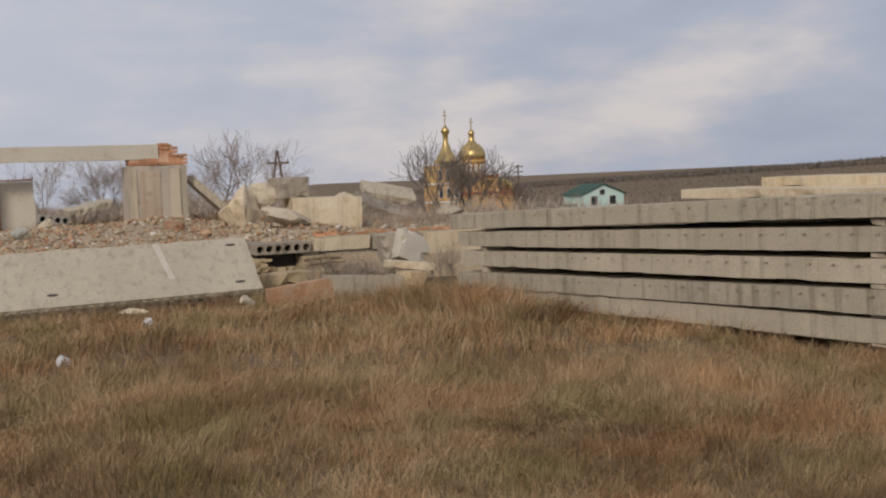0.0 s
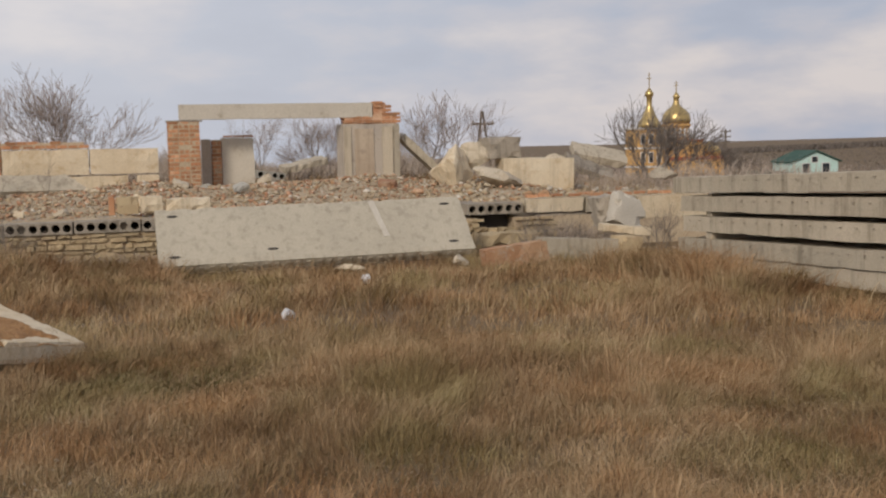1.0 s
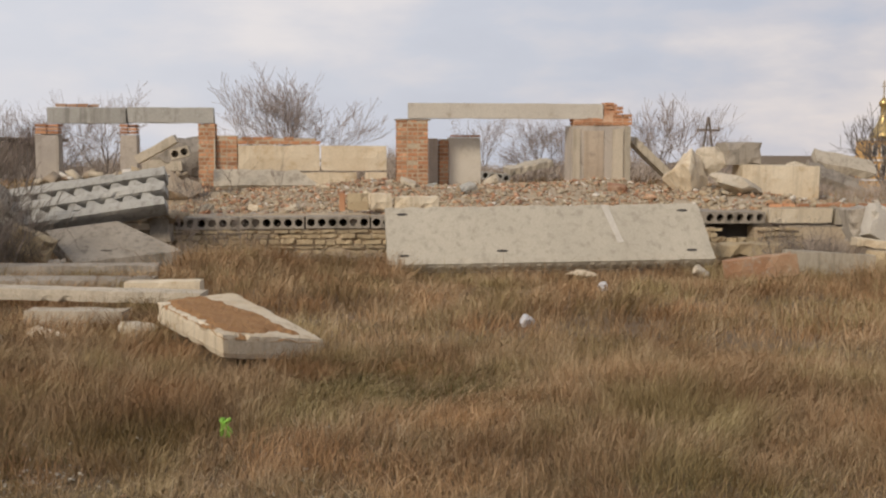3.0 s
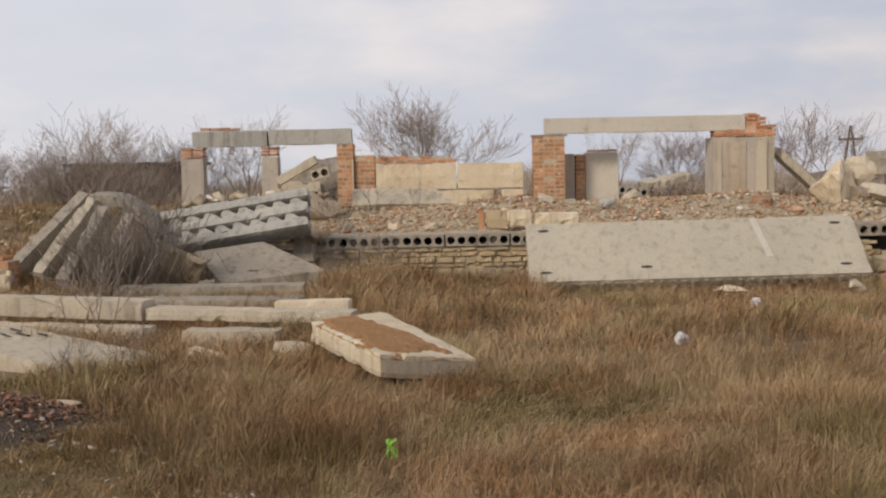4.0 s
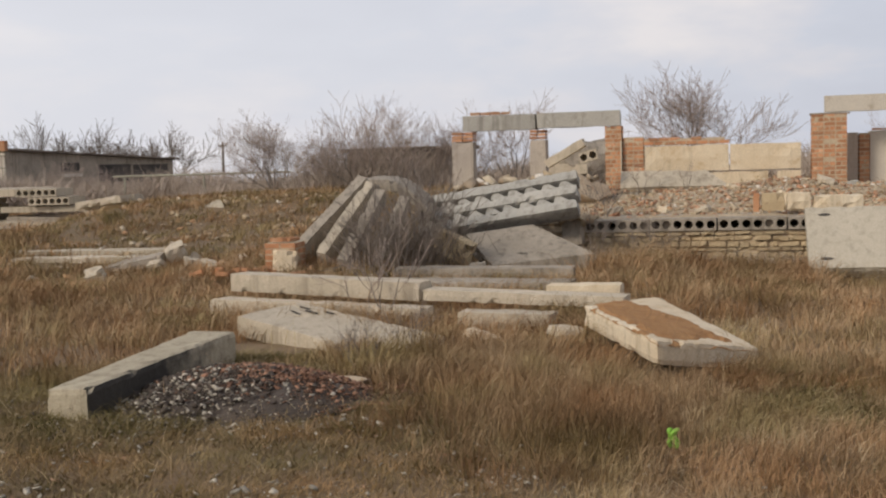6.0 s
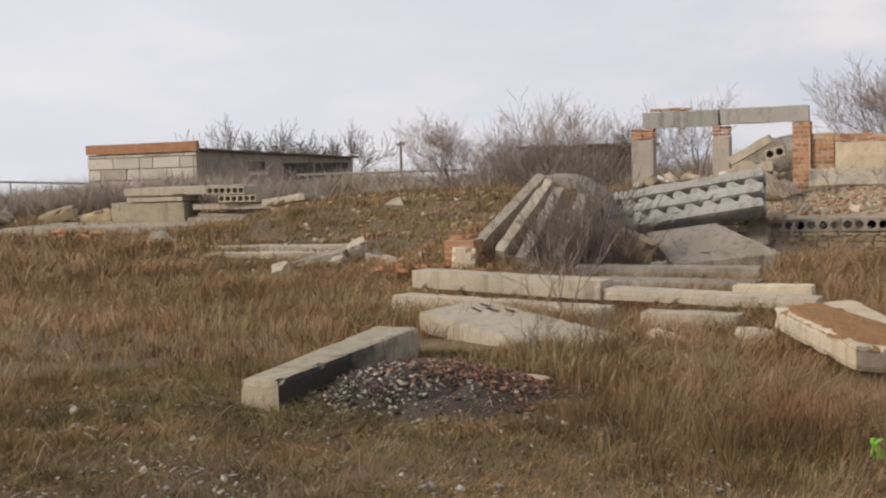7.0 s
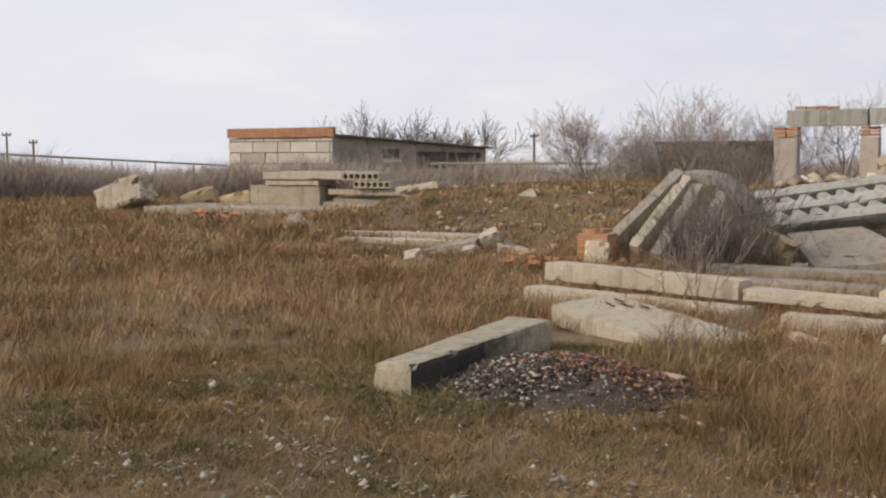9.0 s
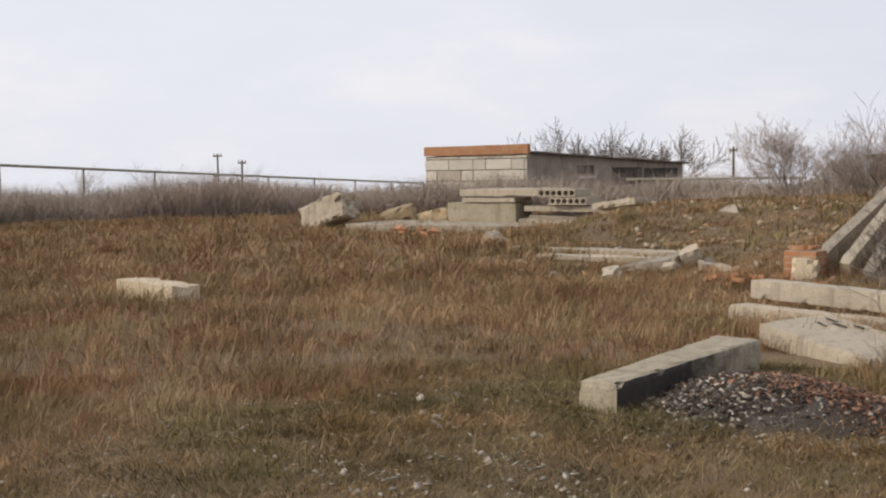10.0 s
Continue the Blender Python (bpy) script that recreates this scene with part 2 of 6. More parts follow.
def grass_material(name, tones):
    """Dry blades: each its own tone, with broad drifts of colour over the field."""
    m = bpy.data.materials.new(name)
    m.use_nodes = True
    nt = m.node_tree
    n, l = nt.nodes.new, nt.links.new
    bsdf = nt.nodes["Principled BSDF"]
    geo = n("ShaderNodeNewGeometry")
    ramp = n("ShaderNodeValToRGB")
    els = ramp.color_ramp.elements
    for i, c in enumerate(tones):
        e = els[i] if i < 2 else els.new(0.5)
        e.position, e.color = i / (len(tones) - 1), (*c, 1)
    mixf = n("ShaderNodeMath")
    mixf.operation, mixf.inputs[1].default_value = "MULTIPLY_ADD", 0.45
    t = n("ShaderNodeTexNoise")
    t.inputs["Scale"].default_value, t.inputs["Detail"].default_value = 0.55, 5
    mr = n("ShaderNodeMapRange")
    mr.inputs["From Min"].default_value, mr.inputs["From Max"].default_value = 0.3, 0.7
    mr.inputs["To Max"].default_value = 0.55
    l(geo.outputs["Position"], t.inputs["Vector"])
    l(t.outputs["Fac"], mr.inputs["Value"])
    t2 = n("ShaderNodeTexNoise")
    t2.inputs["Scale"].default_value, t2.inputs["Detail"].default_value = 3.2, 3
    l(geo.outputs["Position"], t2.inputs["Vector"])
    tuft = n("ShaderNodeMapRange")
    tuft.inputs["From Min"].default_value, tuft.inputs["From Max"].default_value = 0.3, 0.7
    tuft.inputs["To Min"].default_value, tuft.inputs["To Max"].default_value = -0.22, 0.22
    l(t2.outputs["Fac"], tuft.inputs["Value"])
    both = n("ShaderNodeMath")
    l(mr.outputs["Result"], both.inputs[0])
    l(tuft.outputs["Result"], both.inputs[1])
    l(geo.outputs["Random Per Island"], mixf.inputs[0])
    l(both.outputs[0], mixf.inputs[2])
    l(mixf.outputs[0], ramp.inputs["Fac"])
    drift, hue, tint = n("ShaderNodeTexNoise"), n("ShaderNodeValToRGB"), n("ShaderNodeMixRGB")
    drift.inputs["Scale"].default_value, drift.inputs["Detail"].default_value = 0.9, 4
    l(geo.outputs["Position"], drift.inputs["Vector"])
    he = hue.color_ramp.elements
    he[0].position, he[0].color = 0.36, (0.84, 0.91, 0.76, 1)
    he[1].position, he[1].color = 0.64, (1.14, 1.0, 0.90, 1)
    he.new(0.5).color = (1.0, 1.0, 1.0, 1)
    tint.blend_type, tint.inputs["Fac"].default_value = "MULTIPLY", 1.0
    l(drift.outputs["Fac"], hue.inputs["Fac"])
    l(ramp.outputs["Color"], tint.inputs["Color1"])
    l(hue.outputs["Color"], tint.inputs["Color2"])
    l(tint.outputs["Color"], bsdf.inputs["Base Color"])
    bsdf.inputs["Roughness"].default_value = 0.8
    bsdf.inputs["Specular IOR Level"].default_value = 0.15
    return m


dry_grass = grass_material("dry_grass", [(0.128, 0.080, 0.041), (0.235, 0.146, 0.075), (0.335, 0.220, 0.119), (0.58, 0.435, 0.265)])
turf_grass = grass_material("turf", [(0.085, 0.078, 0.028), (0.155, 0.119, 0.050), (0.250, 0.175, 0.088), (0.47, 0.34, 0.195)])
straw = grass_material("straw", [(0.26, 0.18, 0.095), (0.40, 0.29, 0.165), (0.55, 0.42, 0.26), (0.68, 0.55, 0.36)])
far_field = surface("earth", (0.155, 0.108, 0.062), (0.195, 0.135, 0.08), (0.13, 0.108, 0.05), scale=0.35, grain=14, bump=0.6, spots=(0.105, 0.10, 0.038))

# ---- building helpers ----
def smooth(a, b, v):
    t = max(0.0, min(1.0, (v - a) / (b - a)))
    return t * t * (3 - 2 * t)


def ground_z(x, y):
    """Height of the land: a yard that falls to a retaining wall, a raised plateau behind it, a valley and a ridge far east."""
    low = -0.06 * smooth(-3, 1, x) - 0.16 * smooth(9, 17, y) - 0.15 * smooth(16.5, 19.3, y) * smooth(-8, -4, x)
    wall = 1.0 if y > 23.0 else 0.0
    bank = smooth(16.5, 27.0, y + 0.4 * math.sin(x * 0.7))
    k = smooth(-7.0, -4.6, x)
    up = k * wall + (1 - k) * bank
    if x < -15:
        up *= 1 - 0.85 * smooth(-15, -20, x) * (1 - 0.55 * smooth(40, 64, y))
    high = 0.42 + 0.40 * smooth(23.5, 28.0, y) * (1 - 0.6 * smooth(8, 12, x)) + 0.06 * (1 - k) * (1 - smooth(40, 55, y))
    z = low + (high - low) * up
    r, az = math.hypot(x, y), math.degrees(math.atan2(x, y))
    vale = smooth(33, 110, r) * smooth(8, 20, az) * (1 - smooth(75, 110, az))
    ridge = smooth(260, 620, r) * smooth(19, 31, az) * (1 - smooth(75, 110, az))
    z += -7.0 * vale + ridge * (-2.6 + 0.36 * (az - 20))
    z -= 0.03 * max(0.0, r - 46) * (1 - smooth(8, 20, az) * (1 - smooth(75, 110, az)))
    if r < 60:
        z += 0.05 * noise.noise((x * 0.55, y * 0.55, 1.7)) + 0.10 * noise.noise((x * 0.9, y * 0.9, 5.1)) * (1 - k) * bank * smooth(-16, -13, x)
    return z


GX0, GY0, GSTEP, GNX, GNY = -64.0, -4.0, 0.25, 470, 300
HEIGHTS = np.array([[ground_z(GX0 + GSTEP * i, GY0 + GSTEP * j) for i in range(GNX)] for j in range(GNY)])


def ground_zs(pts):
    """Heights of many points at once; those off the near grid one by one."""
    u, v = (pts[:, 0] - GX0) / GSTEP, (pts[:, 1] - GY0) / GSTEP
    inside = (u >= 0) & (v >= 0) & (u < GNX - 1.01) & (v < GNY - 1.01)
    out = np.zeros(len(pts))
    i, j = np.floor(u[inside]).astype(int), np.floor(v[inside]).astype(int)
    a, b = u[inside] - i, v[inside] - j
    out[inside] = (HEIGHTS[j, i] * (1 - a) + HEIGHTS[j, i + 1] * a) * (1 - b) + (HEIGHTS[j + 1, i] * (1 - a) + HEIGHTS[j + 1, i + 1] * a) * b
    out[~inside] = [ground_z(x, y) for x, y in pts[~inside]]
    return out


def ripple(x, y, size, seed):
    """A smooth random field, about -1 to 1."""
    rng = np.random.default_rng(seed)
    s = np.zeros(len(x))
    for _ in range(9):
        a, k, p = rng.random() * 6.283, (0.6 + 0.9 * rng.random()) * 6.283 / size, rng.random() * 6.283
        s += np.sin((x * np.cos(a) + y * np.sin(a)) * k + p)
    return s / 4.0


def finish(bm, name, mat_):
    me = bpy.data.meshes.new(name)
    bmesh.ops.recalc_face_normals(bm, faces=bm.faces)
    bm.to_mesh(me)
    bm.free()
    me.materials.append(mat_)
    return me


def part(name, bm, mat_, parent=None, label="", m=None, shade=False):
    """One mesh object, under a thing or a part where a parent is given."""
    me = bm if isinstance(bm, bpy.types.Mesh) else finish(bm, name, mat_)
    if shade:
        me.shade_smooth()
    ob = new(name, me)
    if m is not None:
        ob.matrix_basis = m
    if parent is not None:
        ob.parent = parent
    if label:
        ob["label"] = label
    return ob


def thing(name, label, category, m=None, group="", kind=""):
    ob = new(name)
    ob.empty_display_size = 0.1
    if m is not None:
        ob.matrix_basis = m
    return tagged(ob, label, category, group, kind)


def solid(name, bm, mat_, label, category, m=None, group="", kind="", shade=False):
    return tagged(part(name, bm, mat_, None, "", m, shade), label, category, group, kind)


def at_axes(o, xd, yd):
    """A pose with its origin at o, x along xd and y near yd."""
    x = Vector(xd).normalized()
    z = x.cross(Vector(yd)).normalized()
    y = z.cross(x)
    m = Matrix((x, y, z)).transposed().to_4x4()
    m.translation = o
    return m


def box(bm, x0, y0, z0, x1, y1, z1):
    vs = [bm.verts.new((x, y, z)) for x in (x0, x1) for y in (y0, y1) for z in (z0, z1)]
    for q in ((0, 1, 3, 2), (4, 6, 7, 5), (0, 4, 5, 1), (2, 3, 7, 6), (0, 2, 6, 4), (1, 5, 7, 3)):
        bm.faces.new([vs[i] for i in q])
    return vs


def worn_box(sx, sy, sz, step=0.25, chip=0.02, seed=0, bevel=0.012, skew=0.0):
    """A block from the origin to (sx, sy, sz) with broken edges and uneven faces."""
    bm = bmesh.new()
    nx, ny, nz = (max(1, min(40, round(s / step))) for s in (sx, sy, sz))
    grid = {}

    def vert(i, j, k):
        key = (i, j, k)
        if key not in grid:
            p = Vector((sx * i / nx, sy * j / ny, sz * k / nz))
            on = (i in (0, nx)) + (j in (0, ny)) + (k in (0, nz))
            q = p * 3.1 + Vector((seed * 7.3, seed * 3.1, seed))
            d = noise.noise_vector(q) * chip * (0.25 if on == 1 else 0.4)
            if on >= 2:
                c = Vector((sx / 2, sy / 2, sz / 2))
                cut = max(0.0, noise.noise(q * 2.9) - 0.12) * chip * 5.0 + bevel
                w = Vector((cut if i in (0, nx) else 0, cut if j in (0, ny) else 0, cut if k in (0, nz) else 0))
                s = Vector((1 if p.x < c.x else -1, 1 if p.y < c.y else -1, 1 if p.z < c.z else -1))
                d += Vector((w.x * s.x, w.y * s.y, w.z * s.z)) * 0.6
            if skew and i == nx:
                d.x += skew * (0.5 - j / ny) + noise.noise((j * 1.3, k * 1.1, seed)) * abs(skew) * 0.6
            grid[key] = bm.verts.new(p + d)
        return grid[key]

    for a, b, nn, fixed in (("x", "y", (nx, ny), nz), ("x", "z", (nx, nz), ny), ("y", "z", (ny, nz), nx)):
        for f in (0, fixed):
            for u in range(nn[0]):
                for v in range(nn[1]):
                    q = []
                    for du, dv in ((0, 0), (1, 0), (1, 1), (0, 1)):
                        c = {a: u + du, b: v + dv}
                        q.append(vert(c.get("x", f), c.get("y", f), c.get("z", f)))
                    bm.faces.new(q)
    return bm


def warped(bm, corners, thick, size=(1, 1)):
    """Bends a unit plate so that its top runs through four corners: (0,0), (1,0), (1,1), (0,1)."""
    a, b, c, d = (Vector(p) for p in corners)
    for v in bm.verts:
        u, w = v.co.x / size[0], v.co.y / size[1]
        v.co = (a * (1 - u) + b * u) * (1 - w) + (d * (1 - u) + c * u) * w + Vector((0, 0, v.co.z - thick))
    return bm


def rock(r, seed, flat=0.7, detail=2, stretch=(1, 1, 1), angular=0.45):
    """A broken lump of masonry."""
    bm = bmesh.new()
    bmesh.ops.create_icosphere(bm, subdivisions=detail, radius=1.0)
    cuts = [Vector((math.sin(seed * 12.9 + i * 2.4), math.cos(seed * 4.7 + i * 1.9), math.sin(seed * 7.1 + i * 3.3))).normalized() for i in range(7)]
    for v in bm.verts:
        p = v.co.copy()
        for i, c in enumerate(cuts):
            d = p.dot(c) - (0.45 + 0.08 * (i % 4))
            if d > 0:
                p -= c * d * (0.5 + angular)
        p *= 1 + 0.16 * noise.noise(p * 2.3 + Vector((seed, 0, 0))) + (0.10 * noise.noise(p * 6.1 + Vector((seed, 3, 0))) if detail > 1 else 0.0)
        v.co = Vector((p.x * stretch[0], p.y * stretch[1], p.z * stretch[2] * flat)) * r
    return bm


def hollow_slab(holes, length, pitch=0.198, thick=0.22, rad=0.076, seed=0, blocked=()):
    """A hollow-core floor slab: x across its cores, y along them, cores open at y = 0."""
    bm = bmesh.new()
    w, seg = pitch * holes, 14
    rim = []
    for h in range(holes):
        cx, cz = (h + 0.5) * pitch, thick / 2
        ring, square = [], []
        for s in range(seg):
            a = 2 * math.pi * (s + 0.5) / seg
            c, d = math.cos(a), math.sin(a)
            k = min(pitch / 2 / max(1e-6, abs(c)), thick / 2 / max(1e-6, abs(d)))
            ring.append(bm.verts.new((cx + rad * c, 0, cz + rad * d)))
            square.append(bm.verts.new((cx + k * c, 0.008 * noise.noise((cx * 5, a, seed)), cz + k * d)))
        deep = 0.12 if h in blocked else min(1.4, length * 0.8)
        inner = [bm.verts.new((v.co.x, deep, v.co.z)) for v in ring]
        for s in range(seg):
            t = (s + 1) % seg
            bm.faces.new((ring[s], ring[t], square[t], square[s]))
            bm.faces.new((ring[t], ring[s], inner[s], inner[t]))
        bm.faces.new(inner)
        corners = [bm.verts.new((cx + sx * pitch / 2, 0, cz + sz * thick / 2)) for sx, sz in ((1, 1), (-1, 1), (-1, -1), (1, -1))]
        for q, cor in enumerate(corners):
            base = math.pi / 2 * q
            pair = sorted(range(seg), key=lambda s: abs(math.atan2(math.sin(2 * math.pi * (s + 0.5) / seg - base - math.pi / 4), math.cos(2 * math.pi * (s + 0.5) / seg - base - math.pi / 4))))[:2]
            bm.faces.new((square[pair[0]], square[pair[1]], cor))
        rim.append(corners)
    n = max(1, round(length / 0.4))
    rows = []
    for j in range(n + 1):
        y = length * j / n
        e = 0.012 * noise.noise((y * 2.1, seed, 0.3))
        rows.append([bm.verts.new(p) for p in ((0, y, 0), (w, y, e * 0.5), (w, y, thick - abs(e)), (0, y, thick - abs(e) * 0.7))])
    for a, b in zip(rows, rows[1:]):
        for i in range(4):
            bm.faces.new((a[i], a[(i + 1) % 4], b[(i + 1) % 4], b[i]))
    bm.faces.new(rows[-1])
    return bm


def tube(bm, a, b, ra, rb, sides=6):
    a, b = Vector(a), Vector(b)
    d = (b - a).normalized()
    u = d.orthogonal().normalized()
    w = d.cross(u)
    lo, hi = [], []
    for s in range(sides):
        t = 2 * math.pi * s / sides
        o = u * math.cos(t) + w * math.sin(t)
        lo.append(bm.verts.new(a + o * ra))
        hi.append(bm.verts.new(b + o * rb))
    for s in range(sides):
        bm.faces.new((lo[s], lo[(s + 1) % sides], hi[(s + 1) % sides], hi[s]))
    bm.faces.new(lo[::-1])
    bm.faces.new(hi)


def mesh_of(name, verts, faces, mat_, smooth_=False):
    me = bpy.data.meshes.new(name)
    verts, faces = np.asarray(verts, dtype=np.float32), np.asarray(faces, dtype=np.int32)
    k = faces.shape[1]
    me.vertices.add(len(verts))
    me.vertices.foreach_set("co", verts.ravel())
    me.loops.add(faces.size)
    me.loops.foreach_set("vertex_index", faces.ravel())
    me.polygons.add(len(faces))
    me.polygons.foreach_set("loop_start", np.arange(0, faces.size, k, dtype=np.int32))
    me.update(calc_edges=True)
    me.validate()
    me.materials.append(mat_)
    return me


# ---- ground ----
def build_ground():
    half = np.concatenate([np.arange(0, 36, 0.42), 36 * np.exp(np.linspace(0.015, math.log(2600 / 36), 75))])
    xs = np.concatenate([-half[:0:-1], half]) - 2.0
    ys = np.concatenate([-half[:0:-1][::2], half]) + 4.0
    ys = np.sort(np.concatenate([ys, [22.95, 23.0, 23.05]]))
    verts = [(x, y, ground_z(x, y)) for y in ys for x in xs]
    nx = len(xs)
    faces = [(j * nx + i, j * nx + i + 1, (j + 1) * nx + i + 1, (j + 1) * nx + i) for j in range(len(ys) - 1) for i in range(nx - 1)]
    ob = new("ground", mesh_of("ground", verts, faces, far_field))
    ob.data.shade_smooth()
    tagged(ob, "brown earth of an abandoned yard with dry grass", "ground", kind="structure")


build_ground()

# ---- retaining wall, floor edge and pillars of the ruin ----
def hole_edge():
    """Ends of the hollow-core floor slabs that lie on the rubble-stone wall."""
    for i, (x, z, blocked) in enumerate(((-3.56, 0.29, (1, 3, 5)), (-2.36, 0.30, (1,)), (-1.14, 0.305, (4,)), (0.08, 0.305, ()), (6.50, 0.37, ()))):
        bm = hollow_slab(6, 1.9, seed=i, blocked=blocked)
        solid("floor_slab", bm, concrete_dark, "grey hollow-core floor slab resting on the stone wall", "floor slab", pose(x, 22.5, z, 0, 0, 0.4 * (-1) ** i), "floor slabs of the ruin")


def brick_pillar(name, x0, y0, z0, w, d, h, label, courses_of=0.1, plastered=None, seed=1):
    """A pier of brick courses round a mortar core."""
    th = thing(name, label, "pillar", pose(x0, y0, z0), "pillars of the ruin")
    bm = bmesh.new()
    box(bm, 0.012, 0.012, 0, w - 0.012, d - 0.012, h - 0.01)
    part("core", bm, mortar, th)
    rng = random.Random(seed)
    meshes = {}
    n = round(h / courses_of)
    for c in range(n):
        bl = 0.255 if c % 2 else 0.128
        for face in range(4):
            span = w if face % 2 == 0 else d
            cnt = max(1, round(span / bl))
            step = span / cnt
            for k in range(cnt):
                if c > n - 3 and rng.random() < 0.12:
                    continue
                key = (round(step, 3), rng.randrange(3))
                if key not in meshes:
                    meshes[key] = finish(worn_box(step - 0.014, 0.06, courses_of - 0.014, 0.2, 0.007, key[1] + 3 * c, 0.006), "brick", brick_mat)
                o = (k * step + 0.007, rng.uniform(-0.004, 0.006), c * courses_of + 0.006)
                m = (pose(0, 0, 0), pose(w, 0, 0, 0, 0, 90), pose(w, d, 0, 0, 0, 180), pose(0, d, 0, 0, 0, 270))[face]
                part("brick", meshes[key], brick_mat, th, "", m @ pose(*o))
    return th


def stone_wall():
    """Coursed rubble wall below the floor slabs."""
    th = thing("wall_stone", "coursed yellow limestone retaining wall below floor slabs", "wall", kind="structure")
    bm = bmesh.new()
    for x0, x1, z0, z1 in ((-5.0, 6.72, -0.8, 0.29), (7.5, 14.5, -0.8, 0.29), (6.72, 7.5, -0.8, 0.04)):
        box(bm, x0, 22.56, z0, x1, 23.02, z1)
    part("backing", bm, mortar, th)
    rng = random.Random(4)
    z = -0.5
    cnt = 0
    while z < 0.27:
        h = min(rng.uniform(0.07, 0.15), 0.285 - z)
        if h < 0.05:
            break
        for xa, xb in ((-4.2, 0.9), (5.4, 8.2)):
            x = xa + rng.uniform(-0.1, 0.1)
            while x < xb:
                w = rng.uniform(0.12, 0.40)
                if xa > 0 and 6.75 < x + w / 2 < 7.5 and z > 0.02:
                    x += w
                    continue
                bm = worn_box(w - 0.012, 0.16, h - 0.01, 0.09, 0.022, cnt, 0.012)
                part("stone", bm, stone_mat, th, "", pose(x, 22.48 + rng.uniform(-0.04, 0.04), z + rng.uniform(-0.01, 0.01), 0, rng.uniform(-2, 2), 0))
                x += w
                cnt += 1
        z += h
    # smooth rendered footing, with larger blocks east of the gap
    bm = worn_box(5.0, 0.2, 0.42, 0.5, 0.015, 3)
    part("footing", bm, concrete_dark, th, "grey rendered footing", pose(-4.1, 22.42, -0.75))
    for i, (x, w, z, h, mt) in enumerate(((7.75, 1.3, 0.36, 0.3, concrete_yellow), (9.1, 1.15, 0.33, 0.33, concrete), (10.3, 1.9, 0.15, 0.5, concrete_yellow), (12.25, 2.2, 0.15, 0.5, concrete), (8.0, 1.6, 0.0, 0.34, concrete_dark), (9.62, 1.3, -0.2, 0.4, concrete_dark))):
        part("wall_block", worn_box(w, 0.4, h, 0.3, 0.02, i + 9), mt, th, "", pose(x, 22.5 + 0.02 * i, z))
    rng = random.Random(8)
    me = [finish(worn_box(0.24, 0.12, 0.075, 0.2, 0.01, s, 0.006), "brick", brick_mat) for s in range(4)]
    x = 7.8
    while x < 13.0:
        part("brick", rng.choice(me), brick_mat, th, "", pose(x, 22.56 + rng.uniform(-0.05, 0.1), 0.665 + rng.uniform(0, 0.02), 0, 0, rng.uniform(-12, 12)))
        x += rng.uniform(0.25, 0.36)


def lintel(x0, x1, y, z0, z1, d, name="concrete_lintel", mt=None, label="", tilt=0.0, seed=2):
    bm = worn_box(x1 - x0, d, z1 - z0, 0.3, 0.012, seed)
    return solid(name, bm, mt or concrete_pale, label or "pale concrete lintel beam bridging brick pillars", "beam", pose(x0, y, z0, 0, tilt, 0), "lintels of the ruin")


